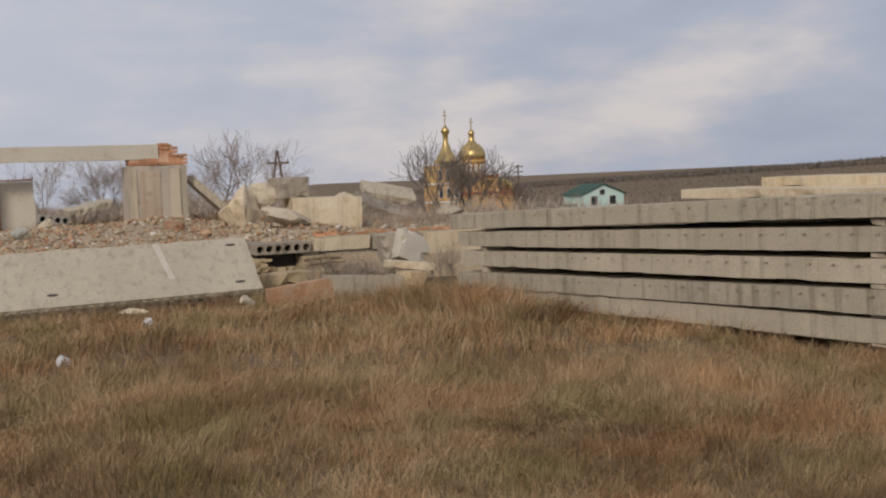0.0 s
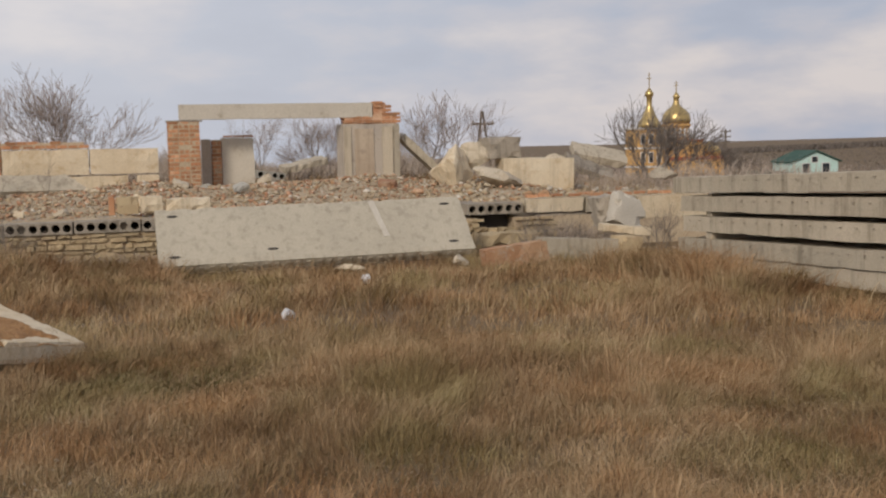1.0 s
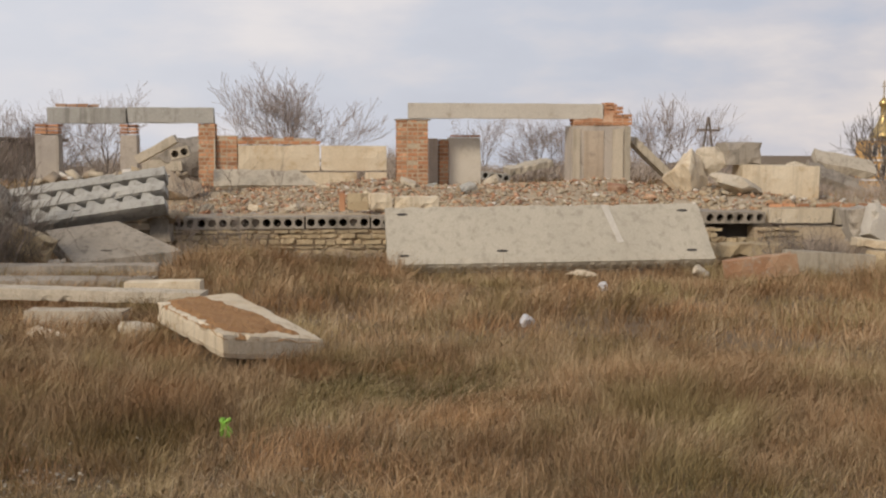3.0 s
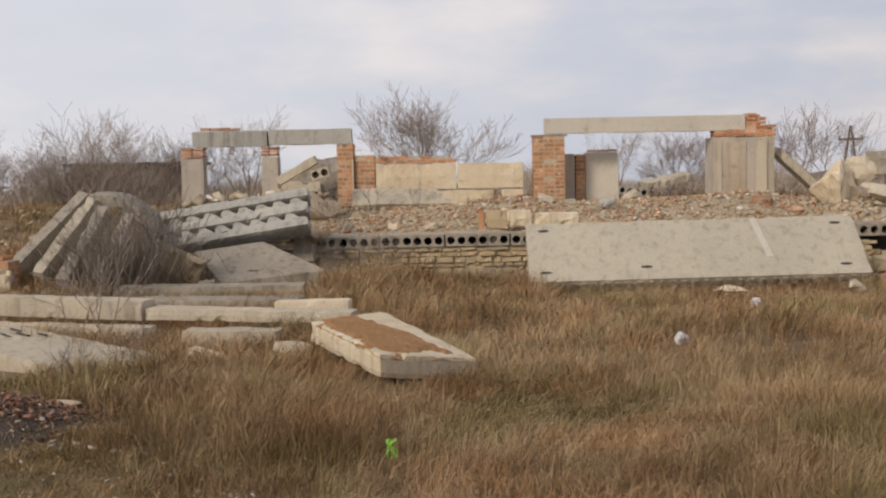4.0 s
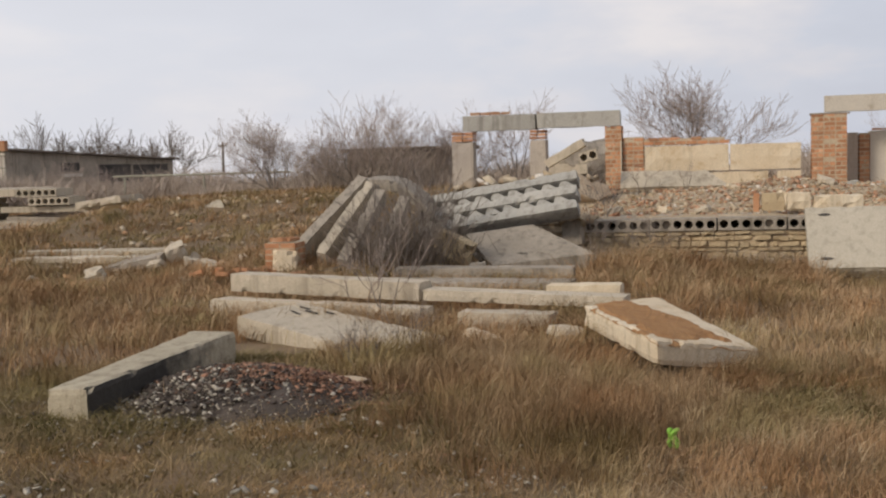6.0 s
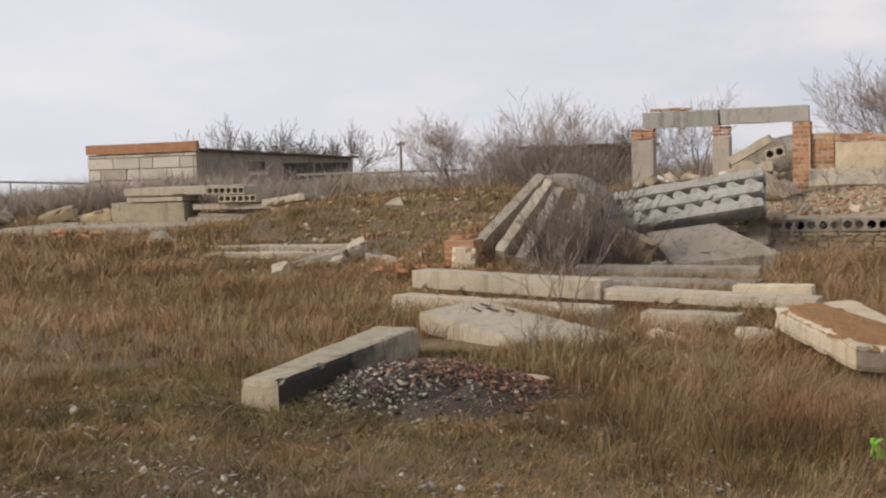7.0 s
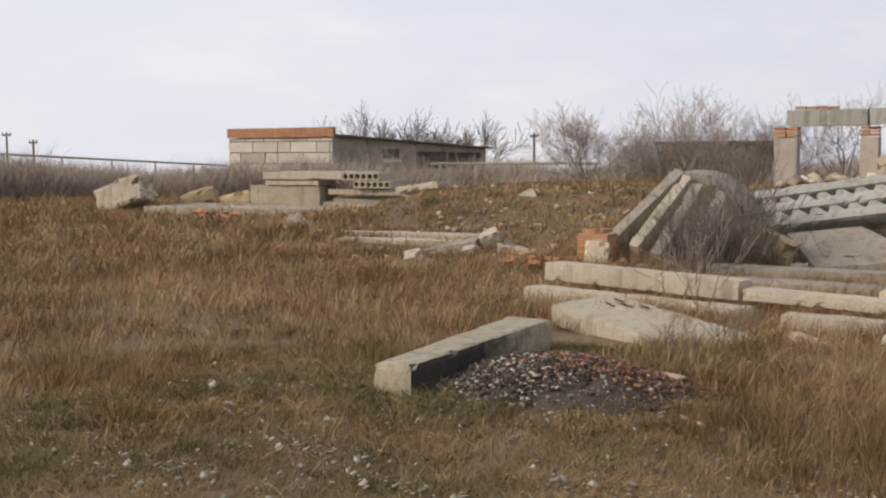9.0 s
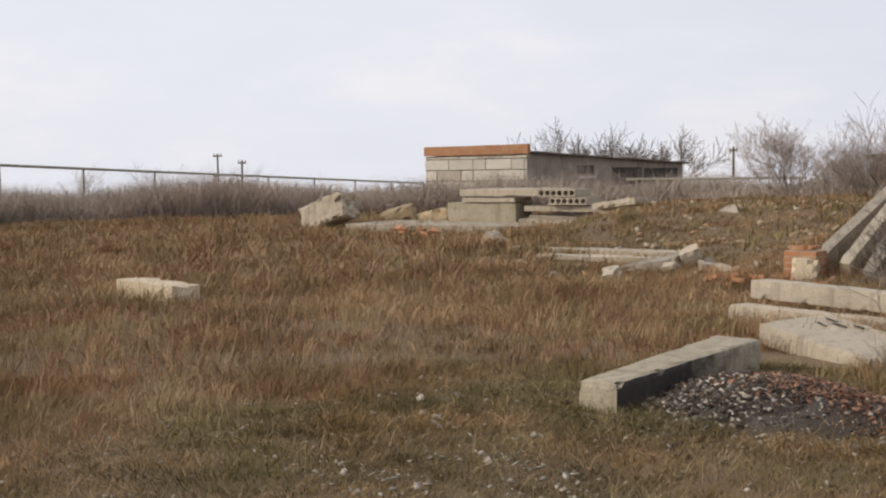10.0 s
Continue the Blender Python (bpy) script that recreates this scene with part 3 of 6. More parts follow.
def ruin():
    hole_edge()
    stone_wall()
    zf = 0.72
    brick_pillar("brick_pillar", 0.83, 28.5, zf, 0.76, 0.64, 1.76, "tall red brick pillar carrying a concrete lintel", seed=2)
    lintel(1.11, 5.86, 28.5, 2.53, 2.91, 0.4, mt=white_block)
    pad = worn_box(0.86, 0.66, 0.05, 0.3, 0.01, 4)
    solid("bearing_pad", pad, concrete_dark, "thin grey concrete pad on a brick pillar", "pad", pose(0.80, 28.49, 2.482))
    # low piers behind, with plaster
    solid("plastered_pier", worn_box(0.25, 0.4, 1.36, 0.3, 0.015, 6), plaster, "narrow grey plastered pier beside bricks", "pier", pose(1.67, 29.5, 0.72))
    brick_pillar("brick_pier", 1.93, 29.46, 0.72, 0.24, 0.4, 1.34, "narrow exposed brick pier between plastered walls", seed=5)
    solid("plastered_wall", worn_box(0.82, 0.42, 1.38, 0.3, 0.015, 7), white_block, "grey plastered wall stub with a brick top", "wall stub", pose(2.17, 29.5, 0.72))
    wc = thing("brick_coping", "loose red bricks along the wall stub top", "bricks", pose(2.2, 29.55, 2.1))
    for i in range(3):
        part("brick", worn_box(0.25, 0.12, 0.065, 0.2, 0.008, i), brick_mat, wc, "", pose(0.26 * i + 0.02, 0.05, 0.0, 0, 0, 5 * i))
    # big plastered pier at the east end
    th = thing("plastered_pillar", "wide plastered pillar with broken brick top", "pillar", pose(5.08, 28.5, 0.6), "pillars of the ruin")
    part("shaft", worn_box(1.46, 0.9, 1.78, 0.3, 0.012, 11), plaster, th)
    part("plaster_panel", worn_box(0.5, 0.03, 1.6, 0.3, 0.008, 12), plaster_tan, th, "brown-stained plaster panel", pose(0.30, -0.034, 0.06))
    part("plaster_panel", worn_box(0.28, 0.03, 1.66, 0.3, 0.008, 13), concrete_pale, th, "pale plaster panel", pose(1.0, -0.034, 0.04))
    part("plaster_panel", worn_box(0.2, 0.03, 1.66, 0.3, 0.008, 14), concrete_pale, th, "pale plaster panel", pose(0.02, -0.034, 0.05))
    bm = bmesh.new()
    box(bm, 0.06, 0.03, 1.77, 1.40, 0.4, 2.0)
    box(bm, 0.80, 0.03, 2.0, 1.12, 0.4, 2.3)
    part("brick_core", bm, brick_stuff, th, "crumbled brick core")
    part("corner_strip", worn_box(0.15, 0.06, 1.74, 0.3, 0.008, 15), concrete, th, "grey corner strip", pose(1.3, -0.064, 0.02))
    rng = random.Random(12)
    for c in range(6):
        x = 0.02 if c < 2 else 0.72 + 0.02 * c
        end = 1.46 if c < 3 else (1.28 - 0.16 * (c - 3))
        while x < end - 0.05:
            if c < 2 or x >= 0.78 + 0.02 * (c % 2):
                part("brick", worn_box(0.235, 0.12, 0.085, 0.2, 0.01, rng.randrange(99)), brick_mat, th, "", pose(x, rng.uniform(-0.03, 0.03), 1.785 + 0.095 * c, 0, 0, rng.uniform(-3, 3)))
                part("brick", worn_box(0.235, 0.12, 0.085, 0.2, 0.01, rng.randrange(99)), brick_mat, th, "", pose(x, 0.3 + rng.uniform(-0.03, 0.03), 1.785 + 0.095 * c, 0, 0, rng.uniform(-3, 3)))
            x += 0.25
    # slab leaning on that pier
    m = at_axes((6.6, 28.75, 1.98), (1.36, -0.1, -1.3), (0.1, 1.0, 0.0))
    solid("leaning_slab", worn_box(1.95, 0.9, 0.2, 0.3, 0.015, 20), concrete, "grey concrete slab leaning against the plastered pillar", "slab", m)
    # white panel wall
    for i, (x0, x1, z0, z1) in enumerate(((-2.95, -0.998, 1.27, 1.90), (-0.992, 0.60, 1.27, 1.89))):
        solid("wall_panel", worn_box(x1 - x0, 0.3, z1 - z0, 0.3, 0.018, 30 + i, 0.02), concrete_yellow, "cream limewashed wall block in a broken wall", "wall block", pose(x0, 28.5, z0), "cream wall blocks")
    for i, (x0, x1) in enumerate(((-3.25, -1.75), (-1.72, -0.12), (0.06, 0.6))):
        solid("wall_panel", worn_box(x1 - x0, 0.34, 0.60, 0.3, 0.02, 34 + i, 0.02), concrete_yellow if i else concrete_pale, "cream limewashed lower wall block with chipped edges", "wall block", pose(x0, 28.46, 0.655), "cream wall blocks")
    brick_pillar("brick_pillar", -3.86, 28.5, 0.9, 0.40, 0.5, 1.47, "red brick pillar beside the cream wall blocks", seed=7)
    brick_pillar("brick_wall_stub", -3.45, 28.56, 0.9, 0.5, 0.38, 1.22, "red brick wall stub beside cream wall blocks", seed=8)
    cp = thing("brick_coping", "ragged red brick courses above cream wall blocks", "bricks", pose(-2.95, 28.55, 1.9))
    rng = random.Random(5)
    bm = bmesh.new()
    box(bm, 0.0, 0.03, 0.002, 1.85, 0.24, 0.15)
    part("core", bm, mortar, cp)
    for c in range(2):
        x = 0.0 + 0.1 * c
        while x < (1.95 - 0.5 * c):
            if c == 0 or rng.random() < 0.8:
                part("brick", worn_box(0.238, 0.25, 0.088, 0.2, 0.012, rng.randrange(90)), brick_mat, cp, "", pose(x, rng.uniform(-0.02, 0.02), c * 0.093 + 0.003, 0, 0, rng.uniform(-3, 3)))
            x += 0.247
    st = worn_box(0.05, 0.06, 1.1, 0.3, 0.005, 3)
    solid("steel_upright", st, concrete_pale, "thin pale upright strip against bricks", "upright", pose(-3.5, 28.44, 0.95))
    m = at_axes((-3.42, 27.4, 0.84), (1, 0.02, 0), (0.06, 0.55, 0.40))
    solid("leaning_slab", worn_box(2.2, 0.62, 0.16, 0.3, 0.02, 40, skew=0.5), concrete, "grey concrete slab leaning on cream wall blocks", "slab", m)
    # western frame
    for x0, w, seed in ((-7.62, 0.55, 1), (-5.68, 0.40, 2)):
        th = thing("concrete_pillar", "concrete pillar with brick courses at its top", "pillar", pose(x0, 28.5, 0.75), "pillars of the ruin")
        part("shaft", worn_box(w, 0.45, 1.38, 0.3, 0.02, 50 + seed), plaster, th)
        for c in range(3):
            for k in range(2):
                part("brick", worn_box(w * 0.48, 0.40, 0.075, 0.2, 0.01, c + k), brick_mat, th, "", pose(k * w * 0.5 + 0.004, 0.01, 1.385 + 0.08 * c))
    lintel(-7.33, -5.52, 28.5, 2.375, 2.76, 0.4, mt=hazed_concrete, label="grey concrete lintel with bricks lying on it", seed=5)
    lintel(-5.50, -3.49, 28.5, 2.39, 2.77, 0.4, mt=hazed_concrete, seed=6, label="grey concrete lintel between two pillars")
    lb = thing("loose_bricks", "loose bricks lying on the lintel", "bricks", pose(-7.15, 28.55, 2.76))
    for i in range(4):
        part("brick", worn_box(0.25, 0.2, 0.09, 0.2, 0.012, i), brick_stuff, lb, "", pose(0.25 * i, 0.02 * i, 0.0, 0, 0, 4 * i))
    # edge fragments above the floor slabs
    for i, (x, w, h, mt) in enumerate(((-0.38, 0.42, 0.34, stone_mat), (0.08, 0.42, 0.34, concrete_yellow), (0.55, 0.86, 0.28, concrete_yellow))):
        solid("wall_fragment", worn_box(w, 0.3, h, 0.15, 0.03, 60 + i), mt, "broken yellow wall fragment on the floor edge", "fragment", pose(x, 23.1, 0.60, 0, 0, 3 * i - 2))
    solid("brick_fragment", worn_box(0.12, 0.3, 0.36, 0.12, 0.03, 66), brick_mat, "red brick fragment on the floor edge", "fragment", pose(-0.52, 23.1, 0.58))


ruin()

# ---- fallen slabs in the yard ----
def lifting_slot(parent, x, y, z):
    # flat dark disc in place of a hollow, coloured as its inner shade
    bm = bmesh.new()
    bmesh.ops.create_uvsphere(bm, u_segments=12, v_segments=6, radius=1.0)
    for v in bm.verts:
        v.co = Vector((v.co.x * 0.10, v.co.y * 0.032, v.co.z * 0.006))
    part("lifting_slot", bm, recess_shade, parent, "lifting slot with a steel loop, its shade a dark disc", pose(x, y, z))


def big_slab():
    o = Vector((0.29, 20.05, -0.30))
    xd = Vector((5.57, 0.0, 0.07))
    yd = Vector((-0.05, 1.08, 0.92))
    th = thing("concrete_floor_slab", "large grey concrete floor slab leaning against the stone wall", "slab", at_axes(o, xd, yd))
    part("body", worn_box(5.58, 1.40, 0.22, 0.14, 0.016, 71), slab_concrete, th)
    for x, y in ((0.28, 0.2), (0.3, 1.2), (5.2, 0.22), (5.25, 1.2)):
        lifting_slot(th, x, y, 0.224)
    lifting_slot(th, 1.95, 0.28, 0.222)
    part("cement_streak", worn_box(0.12, 0.95, 0.006, 0.2, 0.012, 5, 0.002), white_block, th, "pale spilled cement line", pose(3.95, 0.42, 0.221, 0, 0, 8))
    me = finish(worn_box(0.09, 0.03, 0.15, 0.2, 0.008, 2), "side_key", concrete)
    for i in range(30):
        part("side_key", me, concrete, th, "", pose(0.12 + 0.182 * i, -0.028, 0.03))


def slab_stack():
    """Long slabs piled on short spacers."""
    tops = ((1.22, 1.60), (0.94, 1.28), (0.63, 0.98), (0.28, 0.69), (0.08, 0.41), (-0.12, 0.12))
    yl, yr = 16.62, 6.6
    for i, (zl, zr) in enumerate(tops):
        w, length = 1.5, yl - yr + (0.25, -0.02, -0.1, 0.0, -0.3, -5.5)[i]
        y0 = yl + (0.22, 0.0, -0.06, 0.05, -0.2, -5.4)[i]
        m = at_axes((8.2 + (0.0, 0.02, 0.03, 0.0, 0.03, 0.0)[i], y0, zl - 0.25), (0.02, -(yl - yr), zr - zl), (1, 0, 0))
        m = m @ pose(0, 0, 0, 180) if m.to_3x3().col[2].z < 0 else m
        bm = worn_box(length, w, 0.25, 0.25, 0.012, 80 + i)
        th = thing("long_slab", "long grey concrete slab in a stack on spacers", "slab", m, "stacked long slabs")
        if m.to_3x3().col[1].x < 0:
            for v in bm.verts:
                v.co.y -= w
        part("body", bm, concrete_pale if i in (1, 2, 4) else concrete, th)
        sgn = -1 if m.to_3x3().col[1].x < 0 else 1
        up = 1 if m.to_3x3().col[2].z > 0 else -1
        me = finish(worn_box(0.07, 0.008, 0.02, 0.2, 0.006, 3, 0.002), "edge_notch", concrete_dark)
        if i < 4:
            for k in range(int(length / 0.32)):
                part("edge_notch", me, concrete_dark, th, "", pose(0.2 + 0.32 * k, -0.012 if sgn > 0 else 0.0, 0.17 if up > 0 else 0.03))
    k = 0
    for i in range(5):
        zl, zr = tops[i + 1]
        for f in (0.05, 0.9):
            y = yl - 0.35 - f * (yl - yr - 0.6)
            z = zl + (zr - zl) * (yl - y) / (yl - yr)
            h = (tops[i][0] - 0.25) + ((tops[i][1] - tops[i][0])) * (yl - y) / (yl - yr) - z
            solid("spacer", worn_box(0.9, 0.18, max(0.03, h + 0.012), 0.2, 0.01, i), concrete_pale, "short concrete spacer block between stacked slabs", "spacer", pose(8.26, y - 0.09, z - 0.006), "slab spacers")
            k += 1
    for i, (x, y, z, w, ln) in enumerate(((9.75, 5.5, 1.42, 1.2, 7.2), (10.4, 5.8, 1.55, 1.2, 6.0))):
        solid("long_slab", worn_box(w, ln, 0.14, 0.3, 0.015, 95 + i), concrete_yellow, "pale concrete slab lying on the stack behind", "slab", pose(x, y, z), "stacked long slabs")
    for i in range(5):
        solid("long_slab", worn_box(1.5, 8.5, 0.25, 0.5, 0.015, 110 + i), concrete_dark, "grey concrete slab in the rear stack", "slab", pose(9.78 + 0.03 * i, 5.0, -0.1 + 0.3 * i), "stacked long slabs")


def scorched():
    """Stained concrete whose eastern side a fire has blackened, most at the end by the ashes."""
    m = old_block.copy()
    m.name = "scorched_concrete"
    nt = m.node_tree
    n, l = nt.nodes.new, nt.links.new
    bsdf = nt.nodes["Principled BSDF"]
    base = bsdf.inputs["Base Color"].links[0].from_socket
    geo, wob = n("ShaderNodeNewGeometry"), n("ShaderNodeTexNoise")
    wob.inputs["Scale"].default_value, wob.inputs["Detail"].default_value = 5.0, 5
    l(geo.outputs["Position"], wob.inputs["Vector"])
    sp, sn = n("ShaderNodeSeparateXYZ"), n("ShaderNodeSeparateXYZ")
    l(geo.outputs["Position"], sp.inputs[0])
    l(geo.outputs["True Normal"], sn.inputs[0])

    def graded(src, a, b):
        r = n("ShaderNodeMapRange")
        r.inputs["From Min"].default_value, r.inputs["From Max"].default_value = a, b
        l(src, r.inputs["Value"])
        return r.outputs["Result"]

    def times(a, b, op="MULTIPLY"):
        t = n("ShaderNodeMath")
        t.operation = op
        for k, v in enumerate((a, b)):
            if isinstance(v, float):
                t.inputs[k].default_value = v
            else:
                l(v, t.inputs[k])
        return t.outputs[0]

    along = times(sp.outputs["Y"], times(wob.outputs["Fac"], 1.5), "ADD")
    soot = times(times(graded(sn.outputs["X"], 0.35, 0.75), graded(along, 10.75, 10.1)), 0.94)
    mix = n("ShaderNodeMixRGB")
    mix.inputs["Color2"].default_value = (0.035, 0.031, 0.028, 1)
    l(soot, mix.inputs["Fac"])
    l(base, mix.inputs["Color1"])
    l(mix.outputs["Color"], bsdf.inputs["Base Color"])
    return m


def yard_things():
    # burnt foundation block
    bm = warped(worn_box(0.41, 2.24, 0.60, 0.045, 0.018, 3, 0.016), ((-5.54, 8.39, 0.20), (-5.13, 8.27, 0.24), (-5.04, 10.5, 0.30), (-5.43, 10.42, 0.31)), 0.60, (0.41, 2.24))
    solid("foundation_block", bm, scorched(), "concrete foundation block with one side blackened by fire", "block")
    # tilted slab behind it: its far end has sunk into the ground
    quad = ((-5.79, 12.1, 0.20), (-3.55, 10.9, -0.05), (-3.22, 11.85, -0.01), (-5.44, 13.0, 0.22))
    th = thing("tilted_slab", "pale concrete slab lying tilted in the grass", "slab")
    bm = worn_box(2.5, 1.05, 0.21, 0.06, 0.010, 14, 0.006, skew=0.2)
    for v in bm.verts:
        # broken pockets where cores lie open
        for cx, cy in ((0.42, 0.55), (0.46, 0.78), (0.62, 0.9), (0.2, 0.86)):
            d = ((v.co.x - cx) / 0.19) ** 2 + ((v.co.y - cy) / 0.045) ** 2
            if v.co.z > 0.15 and d < 1:
                v.co.z -= 0.05 * (1 - d)
    part("body", warped(bm, quad, 0.21, (2.5, 1.05)), concrete_pale, th)
    a, b, c, d = (Vector(q) for q in quad)
    for u, w in ((0.12, 0.62), (0.17, 0.78), (0.22, 0.92), (0.09, 0.86)):
        p = (a * (1 - u) + b * u) * (1 - w) + (d * (1 - u) + c * u) * w
        # thin dark plate that paints the shade inside a broken-open core
        bm = worn_box(0.2, 0.045, 0.014, 0.05, 0.02, int(u * 100), 0.004)
        part("open_core", bm, recess_shade, th, "broken-open core, its inner shade a dark plate", at_axes(p + Vector((-0.1, 0, -0.004)), b - a, d - a))
    solid("broken_corner", worn_box(0.34, 0.22, 0.14, 0.06, 0.05, 4), concrete_yellow, "broken yellow concrete corner beside the tilted slab", "fragment", pose(-3.35, 11.75, -0.02, 8, 12, -20))
    # beams
    def beam(a, b, w, h, label, seed, mt=concrete_pale):
        a, b = Vector(a), Vector(b)
        mm = at_axes(a, b - a, (0, 1, 0))
        solid("concrete_beam", worn_box((b - a).length, w, h, 0.07, 0.013, seed, 0.006), mt, label, "beam", mm, "fallen beams")

    beam((-6.9, 14.3, 0.18), (-4.3, 13.75, 0.13), 0.35, 0.22, "pale concrete beam lying across other beams", 21)
    beam((-4.26, 13.76, 0.14), (-1.95, 13.45, 0.10), 0.35, 0.13, "pale concrete beam lying in line with another", 22)
    beam((-6.95, 13.8, -0.05), (-4.1, 13.1, -0.06), 0.3, 0.2, "low concrete beam half sunk in grass", 23)
    beam((-3.6, 12.75, -0.04), (-2.6, 12.6, -0.04), 0.3, 0.2, "short pale concrete beam end in grass", 24)
    beam((-3.0, 14.75, 0.0), (-2.1, 14.7, 0.02), 0.3, 0.2, "short whitish concrete beam lying in weeds", 25, concrete_yellow)
    beam((-5.9, 16.6, -0.08), (-3.0, 16.4, -0.08), 0.6, 0.12, "weathered concrete strip lying in weeds", 26, concrete_dark)
    beam((-6.0, 18.2, -0.1), (-3.2, 18.4, -0.12), 0.5, 0.16, "weathered concrete strip lying in rubble", 27, concrete_dark)
    # soil-covered slab
    quad = ((-1.36, 10.17, 0.31), (-0.58, 11.4, 0.06), (-1.58, 13.35, 0.26), (-2.21, 12.25, 0.30))
    th = thing("soil_slab", "broken concrete slab covered with rust-brown soil", "slab")
    part("body", warped(worn_box(1.0, 1.0, 0.2, 0.05, 0.018, 31), quad, 0.2), concrete_yellow, th)
    bm = bmesh.new()
    n = 44
    rows = []
    for b in range(n + 1):
        row = []
        for a in range(n + 1):
            u, v = a / n, b / n
            edge = min(u - 0.07, 0.78 - 0.25 * v * v - u, (v - 0.09) * 1.4, 0.98 - v)
            edge += 0.09 * noise.noise((u * 6, v * 9, 2)) + 0.05 * noise.noise((u * 15, v * 20, 4))
            row.append(bm.verts.new((u, v, max(-0.04, min(0.022, edge * 0.3)) + 0.008 * noise.noise((u * 24, v * 44, 5)))))
        rows.append(row)
    for b in range(n):
        for a in range(n):
            bm.faces.new((rows[b][a], rows[b][a + 1], rows[b + 1][a + 1], rows[b + 1][a]))
    part("soil_layer", warped(bm, quad, 0.0), soil_mat, th, "layer of rust-brown soil")
    solid("broken_corner", rock(0.2, 9, 0.7), concrete_pale, "broken pale concrete lump beside the soil slab", "fragment", pose(-2.35, 12.0, 0.08))
    # coffered panel on the ruin's edge
    m = at_axes((-6.5, 21.35, 0.36), (3.0, 0.0, 0.45), (0.02, 0.55, 0.66))
    th = thing("coffered_panel", "fallen grey coffered concrete panel with rows of recesses", "panel", m)
    part("plate", worn_box(3.0, 0.8, 0.05, 0.3, 0.01, 41), concrete_dark, th, "", pose(0, 0, -0.33))
    for j in range(3):
        part("rib", worn_box(3.0, 0.2, 0.33, 0.08, 0.02, 42 + j), hazed_concrete, th, "", pose(0.012 * j, 0.33 * j, -0.29))
    bm = bmesh.new()
    poly = ((0.0, -0.01), (0.30, -0.01), (0.30, 0.01), (0.13, 0.145), (0.03, 0.145), (0.0, 0.06))
    lo = [bm.verts.new((x, y, 0.0)) for x, y in poly]
    hi = [bm.verts.new((x * 0.96 + 0.006, y, 0.275)) for x, y in poly]
    bm.faces.new(lo[::-1])
    bm.faces.new(hi)
    for k in range(6):
        bm.faces.new((lo[k], lo[(k + 1) % 6], hi[(k + 1) % 6], hi[k]))
    me = finish(bm, "cross_rib", hazed_concrete)
    for j in range(2):
        for i in range(9):
            part("cross_rib", me, hazed_concrete, th, "", pose(0.03 + 0.318 * i + 0.1 * j, 0.195 + 0.33 * j, -0.282))
    # slab below it
    th = thing("hollow_slab", "grey hollow-core slab lying tilted below the coffered panel", "slab")
    part("body", warped(hollow_slab(7, 1.7, seed=7), ((-5.47, 20.9, 0.40), (-4.80, 20.0, -0.07), (-3.10, 20.3, 0.09), (-4.35, 21.35, 0.53)), 0.22, (7 * 0.198, 1.7)), concrete_dark, th)
    for x, y, z in ((-4.75, 20.85, 0.30), (-4.35, 20.35, 0.10)):
        lifting_slot(th, x, y, z)
    solid("stone_fragment", worn_box(0.75, 0.25, 0.4, 0.15, 0.05, 51), stone_mat, "yellow stone fragment propped against the hollow slab", "fragment", at_axes((-5.95, 20.1, 0.2), (0.8, -0.1, -0.35), (0, 1, 0.2)))
    # slabs propped in a fan
    fan = (((-7.98, 19.35, -0.1), (-7.28, 21.1, 1.10), 0.44, concrete_dark), ((-7.45, 19.2, -0.1), (-7.12, 21.0, 1.04), 0.40, concrete), ((-6.95, 18.85, -0.1), (-6.82, 20.6, 0.98), 0.30, concrete_dark), ((-6.42, 19.1, -0.1), (-6.42, 20.7, 0.85), 0.30, concrete_dark))
    for i, (foot, top, w, mt) in enumerate(fan):
        d = Vector(top) - Vector(foot)
        solid("propped_slab", worn_box(d.length, 0.2, w, 0.2, 0.022, 61 + i), mt, "weathered concrete slab propped up on end among scrub", "slab", at_axes(foot, d, (-1, -0.15 - 0.05 * i, 0)), "propped slabs")
    bm = worn_box(1.35, 1.0, 0.2, 0.07, 0.05, 67)
    for v in bm.verts:
        v.co.z -= 0.62 * max(0.0, v.co.x - 0.45) ** 2 + 0.9 * max(0.0, 0.25 - v.co.x) ** 2
    solid("collapsed_slab", bm, concrete_dark, "weathered sagging slab lying on propped slabs", "slab", at_axes((-7.5, 20.85, 1.24), (1.0, 0.05, -0.05), (0.0, 1, 0.03)))
    # broken brick pier
    solid("plaster_lump", worn_box(0.42, 0.16, 0.5, 0.09, 0.05, 131), concrete_yellow, "pale mortar lump against the brick stump", "fragment", pose(-8.18, 18.5, -0.15, 0, 4, 8))
    pb = thing("fallen_bricks", "fallen red bricks round the broken pier", "bricks", pose(-8.1, 18.4, -0.1))
    rng = random.Random(3)
    for i in range(26):
        part("brick", worn_box(0.24, 0.115, 0.085, 0.2, 0.012, i), brick_mat, pb, "", pose(rng.gauss(-0.3, 0.45), rng.gauss(0.2, 0.3), 0.03 + 0.04 * rng.random() + (0.68 if i < 4 else 0), rng.uniform(-20, 20), rng.uniform(-20, 20), rng.uniform(0, 180)) if i >= 4 else pose(-0.2 + 0.12 * i, 0.36, 0.545 + 0.0 * i, 0, 0, 20 * i))
    brick_pillar("broken_brick_pier", -8.35, 18.65, -0.15, 0.55, 0.45, 0.60, "broken stump of a red brick pier in rubble", seed=15)


big_slab()
slab_stack()
yard_things()


